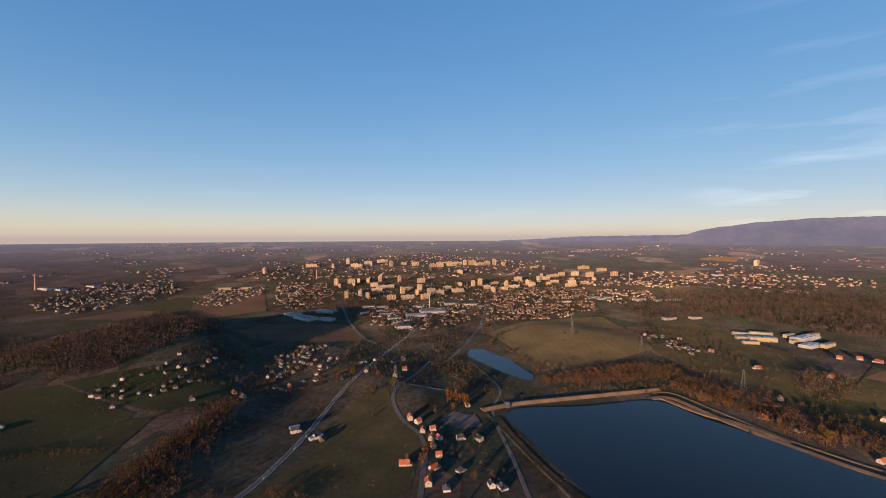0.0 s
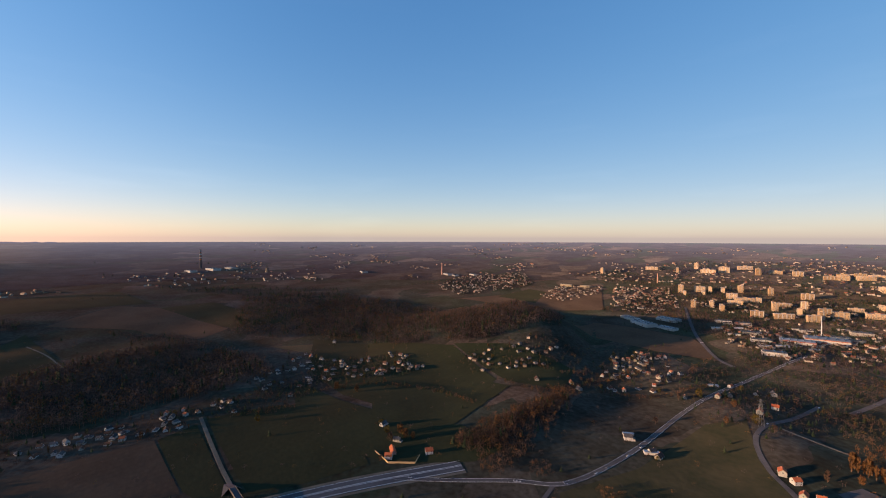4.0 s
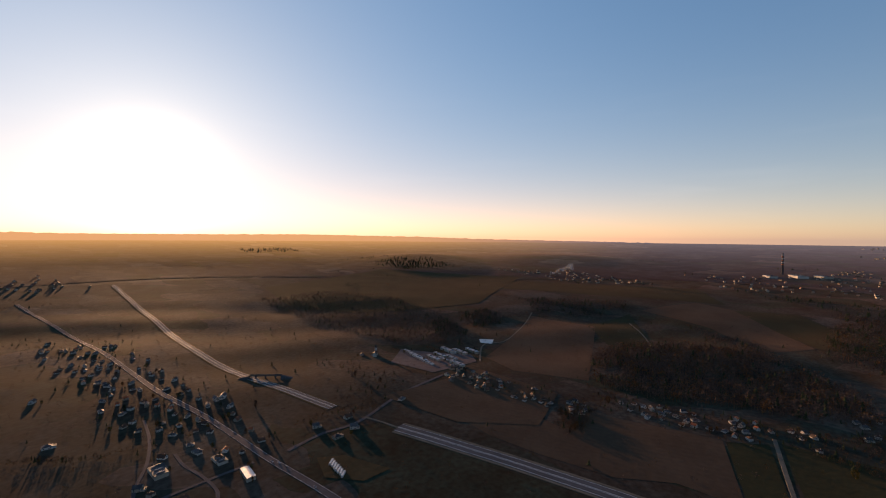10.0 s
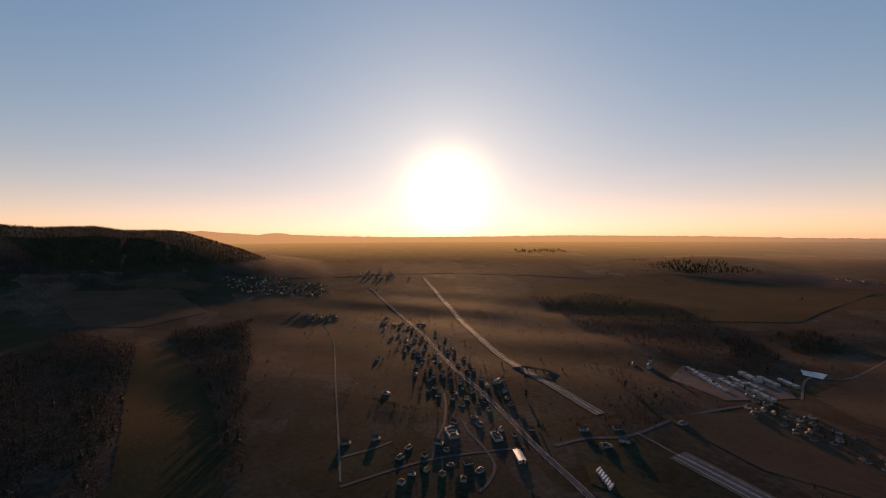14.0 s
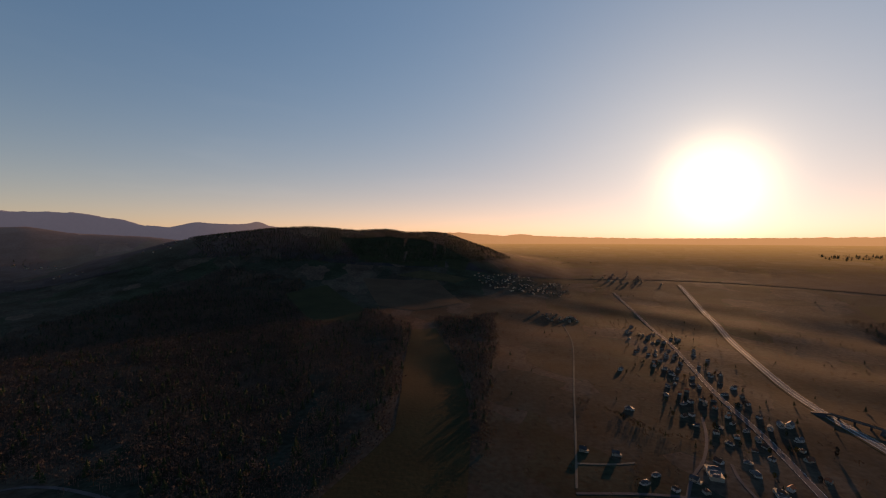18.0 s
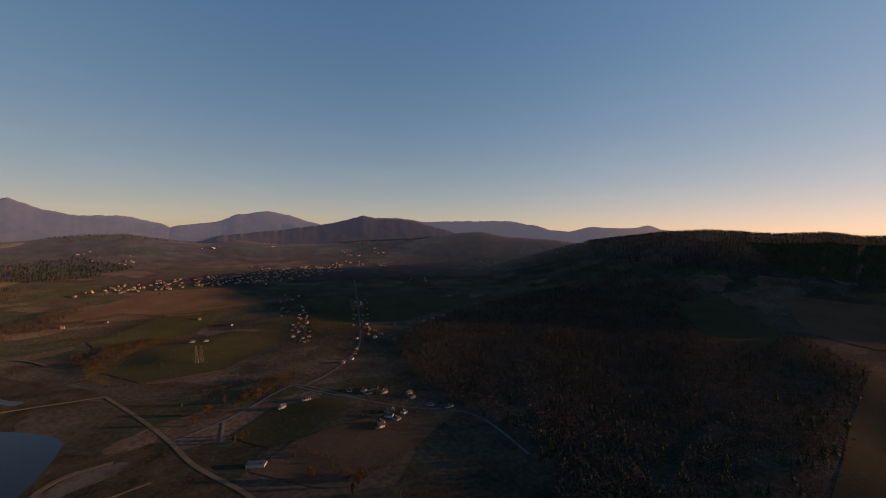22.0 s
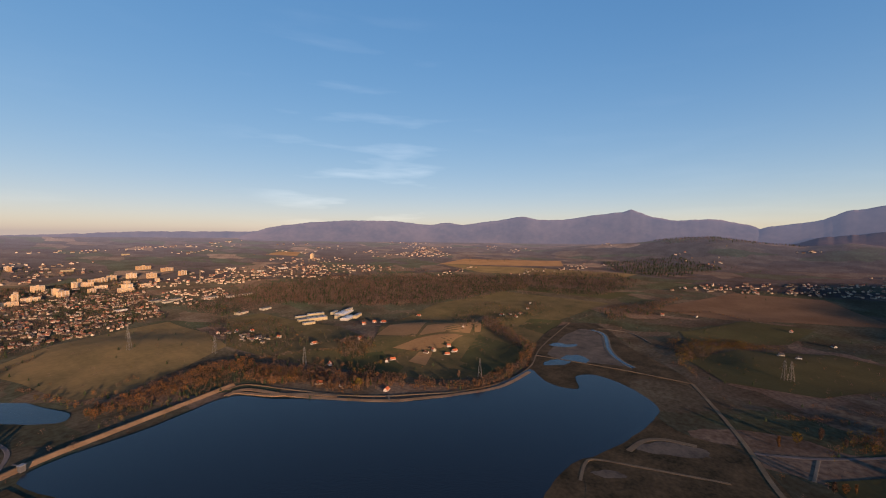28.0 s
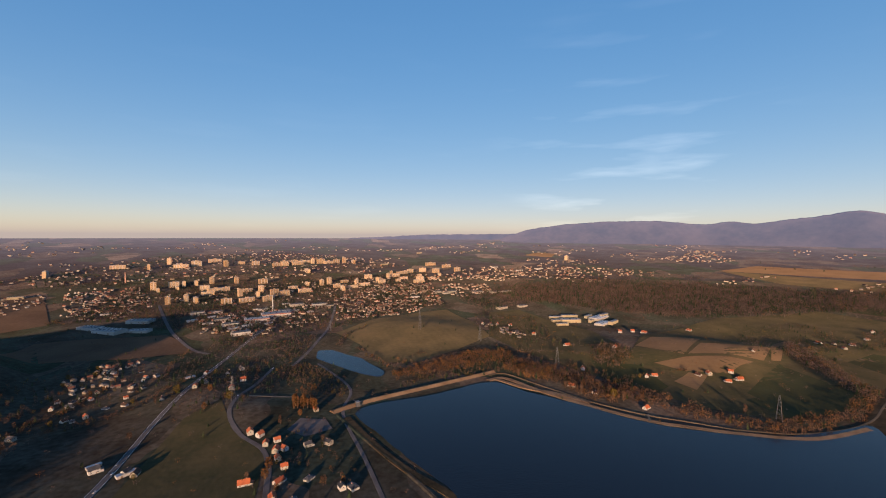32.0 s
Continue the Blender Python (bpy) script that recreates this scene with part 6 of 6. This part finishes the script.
part("roof", gable_roof(bmesh.new(), 18, 7, 3.5, 3), M_RED, barn)
part("door", boxes((-1.6, -3.6, -0.2, 1.6, -3.4, 2.9)), M_DOOR, barn)
place(barn, -449, 355, 150)


# ---- vehicles ----
def wheels(e, xs, y, r):
    for x in xs:
        for s in (-1, 1):
            part("wheel", tube(bmesh.new(), (x, s * y - 0.1, r), (x, s * y + 0.1, r), r, r, 10), M_DARK, e)


def car(paint, label):
    e = tagged(new("car"), label, "car")
    bm = boxes((-2.1, -0.85, 0.3, 2.1, 0.85, 0.9))
    bmesh.ops.bevel(bm, geom=bm.edges[:], offset=0.12, segments=1, affect="EDGES")
    part("body", bm, paint, e)
    bm = bmesh.new()
    v = [bm.verts.new(p) for p in ((-1.5, -0.78, 0.91), (1.0, -0.78, 0.91), (1.0, 0.78, 0.91), (-1.5, 0.78, 0.91), (-1.0, -0.62, 1.45), (0.35, -0.62, 1.45), (0.35, 0.62, 1.45), (-1.0, 0.62, 1.45))]
    for f in ((4, 5, 6, 7), (0, 1, 5, 4), (1, 2, 6, 5), (2, 3, 7, 6), (3, 0, 4, 7)):
        bm.faces.new([v[i] for i in f])
    part("cabin", bm, M_DARK, e)
    wheels(e, (-1.3, 1.3), 0.8, 0.32)
    return e


def lorry(label):
    e = tagged(new("lorry"), label, "lorry")
    part("trailer", boxes((-6.5, -1.25, 1.0, 4.6, 1.25, 3.9)), M_WHITE, e)
    part("cab", boxes((4.75, -1.2, 0.6, 6.9, 1.2, 3.4)), M_STEEL, e)
    wheels(e, (-5.2, -3.9, 3.2, 5.9), 1.1, 0.5)
    return e


CARS = [car(mat("silver_paint", (0.4, 0.4, 0.42), (0.5, 0.5, 0.52), 1, 0.3, 5, metal=0.5), "silver car driving on the road"),
        car(mat("white_paint", (0.65, 0.65, 0.65), (0.75, 0.75, 0.75), 1, 0.3, 5), "white car driving on the road"),
        car(mat("dark_paint", (0.03, 0.03, 0.035), (0.06, 0.06, 0.07), 1, 0.3, 5), "dark car driving on the road")]
rng = random.Random(77)
for ri, n in ((0, 22), (1, 4), (6, 16), (4, 5), (3, 5)):
    ln = smooth_loop(ROADS[ri][1], 12, closed=False)
    for k in range(n):
        i = rng.randrange(1, len(ln) - 1)
        a, b = ln[i - 1], ln[i + 1]
        d = Vector((b[0] - a[0], b[1] - a[1])).normalized()
        s = rng.choice((-1, 1)) * 1.9
        place(rng.choice(CARS), ln[i][0] - d.y * s, ln[i][1] + d.x * s, math.degrees(math.atan2(d.y, d.x)) + (180 if s > 0 else 0), 1.0, "cars on the roads", 0.55)
LO = lorry("white box lorry parked in a yard")
for k in range(7):
    x, y = (-416, -340)
    place(LO, x + 5 * k * 0.5 - 8, y + 5.2 * k - 14, 200 + 3 * (k % 3), 1.0, "lorries parked in the yard", 0.3)

# road markings
for ri, w in ((0, 8.0), (6, 10.0)):
    for o in (-w / 2 + 0.5, w / 2 - 0.5):
        ribbon("edge_line", ROADS[ri][1], 0.22, M_WHITE, 0.85, "white edge line of the main road", "road marking", off=o)
for line in MWAY:
    wide_road = 1.0 if line is MWAY[0] else 0.72
    for o in (-10.8, -1.2, 1.2, 10.8):
        ribbon("edge_line", line, 0.4, M_WHITE, 1.15, "pale kerb line of the motorway", "road marking", off=o * wide_road)
    for o in (-15, 15):
        ribbon("embankment", line, 4, M_LANE if line is MWAY[0] else M_DULL, 0.5, "pale bare soil verge of the motorway", "verge", off=o * wide_road)


# ---- single trees ----
def tree(kind_mat, label, seed, spread=0.3, low=0.25, twigs=150, lean=0.6):
    """A tapered trunk with limbs, and a ragged crown of slim twigs; 1 m tall until it is placed."""
    r = random.Random(seed)
    e = tagged(new("tree"), label, "tree")
    bm = bmesh.new()
    tube(bm, (0, 0, -0.02), (0.01, 0, 0.35), 0.024, 0.016, 6)
    tube(bm, (0.01, 0, 0.35), (0, 0.01, 0.85), 0.016, 0.004, 5)
    for k in range(7):
        a, z = k * 0.9 + r.random(), r.uniform(0.25, 0.6)
        tube(bm, (0, 0, z), (math.cos(a) * spread * 0.8, math.sin(a) * spread * 0.8, z + r.uniform(0.15, 0.3)), 0.009, 0.002, 4)
    part("trunk", bm, M_BARK, e)
    v, f = twig_tree(seed, twigs, spread, low, lean)
    v = v[4:]
    f = f[3:] - 4
    me = mesh_of("crown", v, [tuple(map(int, t)) for t in f], kind_mat)
    c = new("crown", me)
    c.parent = e
    return e


TREES = [tree(M_WOOD, "bare brown deciduous tree in winter", 301), tree(M_WOOD, "tall bare tree with a narrow crown", 302, 0.17, 0.15),
         tree(M_RUST, "garden tree with rusty orange leaves", 303, 0.28, 0.12, 200), tree(M_WILLOW, "budding yellow-green willow by the water", 304, 0.36, 0.1, 200),
         tree(M_RUST, "slim tall poplar with rusty leaves", 305, 0.11, 0.08, 140, 0.15), tree(M_FIR, "dark green spruce beside a garden", 306, 0.18, 0.06, 220, 1.6)]


def plant(pts, sorts, tall, group, seed):
    rng = random.Random(seed)
    for x, y in pts:
        place(rng.choice(sorts), x, y, rng.uniform(0, 360), tall * rng.uniform(0.75, 1.2), group)


plant([(7, 734), (10, 745), (13, 736), (18, 739), (22, 732), (25, 742), (29, 733), (34, 736), (37, 725), (41, 713)], [TREES[4]], 22, "row of poplars", 1)
plant([(37, 500), (-14, 682), (16, 704), (-75, 785), (-99, 797), (-137, 853), (-25, 561), (-133, 769), (-192, 866), (-217, 831), (-216, 703), (-29, 539), (-49, 538)], TREES[:4], 14, "trees beside the lane", 2)
plant([(662, -118), (669, -128), (655, -107), (504, -168), (456, -210), (466, -220), (443, -197), (820, -117), (811, -143), (785, -86), (752, -63), (883, -257)], TREES[1:5], 15, "trees beside the track", 3)
plant([(-887, -51), (-519, 388), (-494, 380), (-473, 369), (-464, 391), (-480, 394), (-454, 397), (-708, 421), (-669, 442), (-670, 256)], TREES[:4], 14, "trees round the farm", 4)
plant([(722, 463), (519, 629), (458, 757), (469, 743), (562, 605), (561, 592), (571, 590), (567, 574), (588, 563), (666, 445), (708, 404), (508, 664)], [TREES[1], TREES[3], TREES[1]], 17, "tall trees on the lake shore", 5)
plant([(-670, -75), (-648, -81), (-794, -35), (-818, -53), (-505, -587), (-694, -518), (-683, -449)], TREES[:3], 13, "trees in the fields", 6)
gr = random.Random(5)
near = [p for p in TAKEN[0] if 250 < math.hypot(*p) < 1150]
for k in range(210):
    x, y = near[gr.randrange(len(near))]
    a, d = gr.uniform(0, 6.283), gr.uniform(9, 20)
    x, y = x + math.cos(a) * d, y + math.sin(a) * d
    if clear_of(x, y, 7.5) and free(np.array([x]), np.array([y]), 2)[0]:
        place(gr.choice(TREES), x, y, gr.uniform(0, 360), gr.uniform(5, 11), "garden trees")

# hedges, orchards, and trees between the houses
HEDGES = [
    [(-277, 888), (-253, 990), (-242, 1211)], [(-484, 909), (-440, 949), (-382, 969)], [(-544, 793), (-453, 807), (-376, 890)], [(-340, 777), (-251, 805), (-190, 946)],
    [(547, 911), (651, 848), (782, 758)], [(627, 661), (729, 662), (819, 646)], [(652, 1274), (742, 1274), (830, 1246)], [(692, 902), (746, 868), (736, 791)],
    [(-724, 336), (-703, 437), (-666, 518)], [(-863, -74), (-830, -23)], [(-707, 226), (-678, 326)], [(-646, 503), (-566, 563), (-472, 563)], [(-751, -56), (-704, -100)],
    [(971, -119), (982, -228), (1185, -343)], [(1123, -538), (1143, -730), (1213, -938)], [(873, -62), (914, -161), (883, -257)], [(601, -176), (474, -215), (489, -289)], [(1689, 291), (1838, 52), (1698, -118)],
    [(-245, -711), (-280, -652), (-328, -625)], [(-480, -481), (-554, -445), (-585, -376)], [(-985, -751), (-999, -576), (-969, -470)], [(-198, -765), (-264, -702), (-285, -653)],
    [(-396, 689), (-366, 834), (-321, 935)], [(-517, 683), (-417, 684), (-390, 722)], [(232, 945), (310, 872), (432, 868)], [(110, 1070), (152, 1218), (241, 1312)], [(162, 1081), (207, 902), (325, 970)],
]
for i, h in enumerate(HEDGES):
    wood(strip(h, 12), 6.0, 8, "ragged bare hedge between fields", 0.04, 0.3, 0.1, 200 + i, "hedgerow", 1)
GARDENS = [
    ([(-871, 525), (-822, 655), (-677, 642), (-684, 532), (-760, 473)], 12, 7), ([(-652, 709), (-596, 908), (-510, 946), (-479, 792), (-580, 675)], 13, 7), ([(-863, 303), (-986, 507), (-873, 518), (-725, 424), (-736, 305)], 12, 7),
    ([(645, 1396), (823, 1273), (718, 934), (535, 931), (527, 1106)], 15, 9), ([(1284, 857), (1542, 865), (1562, 729), (1273, 631), (1033, 650)], 14, 8),
    ([(-250, 962), (-169, 1376), (88, 1256), (1, 905), (-92, 739), (-164, 754)], 12, 8), ([(-52, 1256), (74, 1263), (49, 1045), (-21, 990)], 10, 8), ([(195, 779), (308, 834), (432, 864), (459, 804), (314, 785)], 9, 8),
    ([(-705, 1609), (-652, 2308), (-21, 2360), (813, 2454), (598, 1563), (242, 1411), (-169, 1212), (-317, 1618)], 10.5, 10), ([(-1249, 2324), (-856, 3378), (-33, 3645), (764, 2735), (-21, 2415), (-966, 2208)], 20, 11),
    ([(-1581, 1541), (-1706, 1865), (-1471, 2209), (-1216, 1965), (-1219, 1655), (-1329, 1450)], 14, 9), ([(-818, -263), (-803, -78), (-830, -23), (-789, 252), (-875, 512), (-677, 642), (-710, 416), (-707, 226), (-749, -21), (-743, -229)], 12, 8),
    ([(-523, -1566), (-658, -1331), (-528, -741), (-430, -523), (-323, -616), (-400, -961)], 22, 7), ([(-563, -1004), (-515, -788), (-411, -418), (-361, -469), (-330, -591)], 34, 7),
    ([(2197, 261), (2622, -180), (3019, -1237), (2561, -1050), (2296, -158)], 24, 9), ([(1974, -482), (1849, -913), (905, -466), (973, -254)], 20, 8), ([(769, -319), (601, -469), (548, -385), (564, -283)], 14, 8),
    ([(-149, 764), (-178, 979), (-63, 1063), (-7, 944), (-70, 818)], 14, 8), ([(-28, 635), (46, 672), (84, 497), (67, 470), (-12, 508)], 14, 7), ([(498, 975), (634, 738), (650, 589), (595, 564), (476, 767), (437, 857)], 11, 11),
    ([(1239, 666), (1702, 693), (1566, 588), (1225, 577)], 13, 9), ([(23, -2266), (-303, -2512), (-556, -2239), (-463, -1869)], 24, 10), ([(-585, 961), (-329, 1164), (-239, 1064), (-325, 741)], 16, 8),
    ([(-792, -852), (-748, -440), (-597, -393), (-488, -448), (-697, -508), (-803, -815)], 16, 8), ([(1718, -476), (1742, -594), (1164, -412), (1132, -316)], 18, 8), ([(1295, 2517), (2159, 1623), (1875, 1340), (1486, 1725), (979, 1906)], 26, 11),
]
for i, (p, g, h) in enumerate(GARDENS):
    wood(p, g, h, "bare garden trees between the houses", 0.15, 0.2, 0.1, 300 + i, "garden_trees", 2)

ring = [polar(a, 1650) for a in range(0, 360, 20)]
wood(ring, 42, 8, "scattered bushes and single trees in the fields", 0.08, 0.3, 0.1, 390, "field_trees", 3)
# woods and farms of the far plain
fr = random.Random(9)
for k in range(170):
    az, r = fr.uniform(-62, 330), fr.uniform(1750, 3500)
    if 174 < az % 360 < 216:
        continue
    x, y = polar(az, r)
    a, ln = radians(az + 90 + fr.uniform(-25, 25)), fr.uniform(80, 330) * r / 2600
    dx, dy = -math.sin(a) * ln / 2, math.cos(a) * ln / 2
    wood(strip([(x - dx, y - dy), (x, y), (x + dx, y + dy)], fr.uniform(20, 70) * r / 2600), 15 + r / 260, 9 + r / 700, "dark strip of woodland on the far plain", 0.06, 0.08, 0.0, 400 + k, "far_wood", 4)
specks = []
for k in range(130):
    az, r = fr.uniform(-60, 70), fr.uniform(2300, 4700)
    if k > 85:
        az, r = fr.uniform(215, 330), fr.uniform(2300, 4300)
    cx, cy = polar(az, r)
    for j in range(fr.randrange(4, 16)):
        x, y = cx + fr.gauss(0, 55 * r / 2600), cy + fr.gauss(0, 30 * r / 2600)
        specks.append((fr.choice(PLAIN), x, y, fr.uniform(0, 180), fr.uniform(0.7, 1.05)))
cluster(specks, "scattered far hamlets of pale houses", "far hamlets")

# ---- smoke ----
M_SMOKE = bpy.data.materials.new("thin_smoke")
M_SMOKE.use_nodes = True
_n, _l = M_SMOKE.node_tree.nodes, M_SMOKE.node_tree.links
_b = _n["Principled BSDF"]
_b.inputs["Base Color"].default_value, _b.inputs["Roughness"].default_value = (0.8, 0.76, 0.72, 1), 1.0
_b.inputs["Alpha"].default_value = 0.10
bm = bmesh.new()
sx, sy = (-2511, -472)
side = polar(100.5 - 90, 1.0)
for k in range(46):
    t = (k / 45) ** 0.8
    c = Vector((sx, sy, float(hz(sx, sy)))) + Vector((side[0], side[1], 0)) * 150 * t + Vector((0, 0, 4 + 62 * t ** 0.8))
    c += Vector((fr.gauss(0, 1), fr.gauss(0, 1), fr.gauss(0, 0.7))) * (2 + 8 * t)
    m = Matrix.Translation(c) @ Matrix.Rotation(fr.random() * 6, 4, "Z") @ Matrix.Diagonal((3 + 10 * t, 3 + 9 * t, 2.5 + 7 * t, 1))
    bmesh.ops.create_icosphere(bm, subdivisions=2, radius=1.0, matrix=m)
for v in bm.verts:
    v.co += noise.noise_vector(v.co * 0.08) * 4
for f in bm.faces:
    f.smooth = True
me = bpy.data.meshes.new("smoke_plume")
bm.to_mesh(me)
bm.free()
me.materials.append(M_SMOKE)
tagged(new("smoke_plume", me), "thin pale smoke drifting from a field fire", "smoke", kind="stuff")
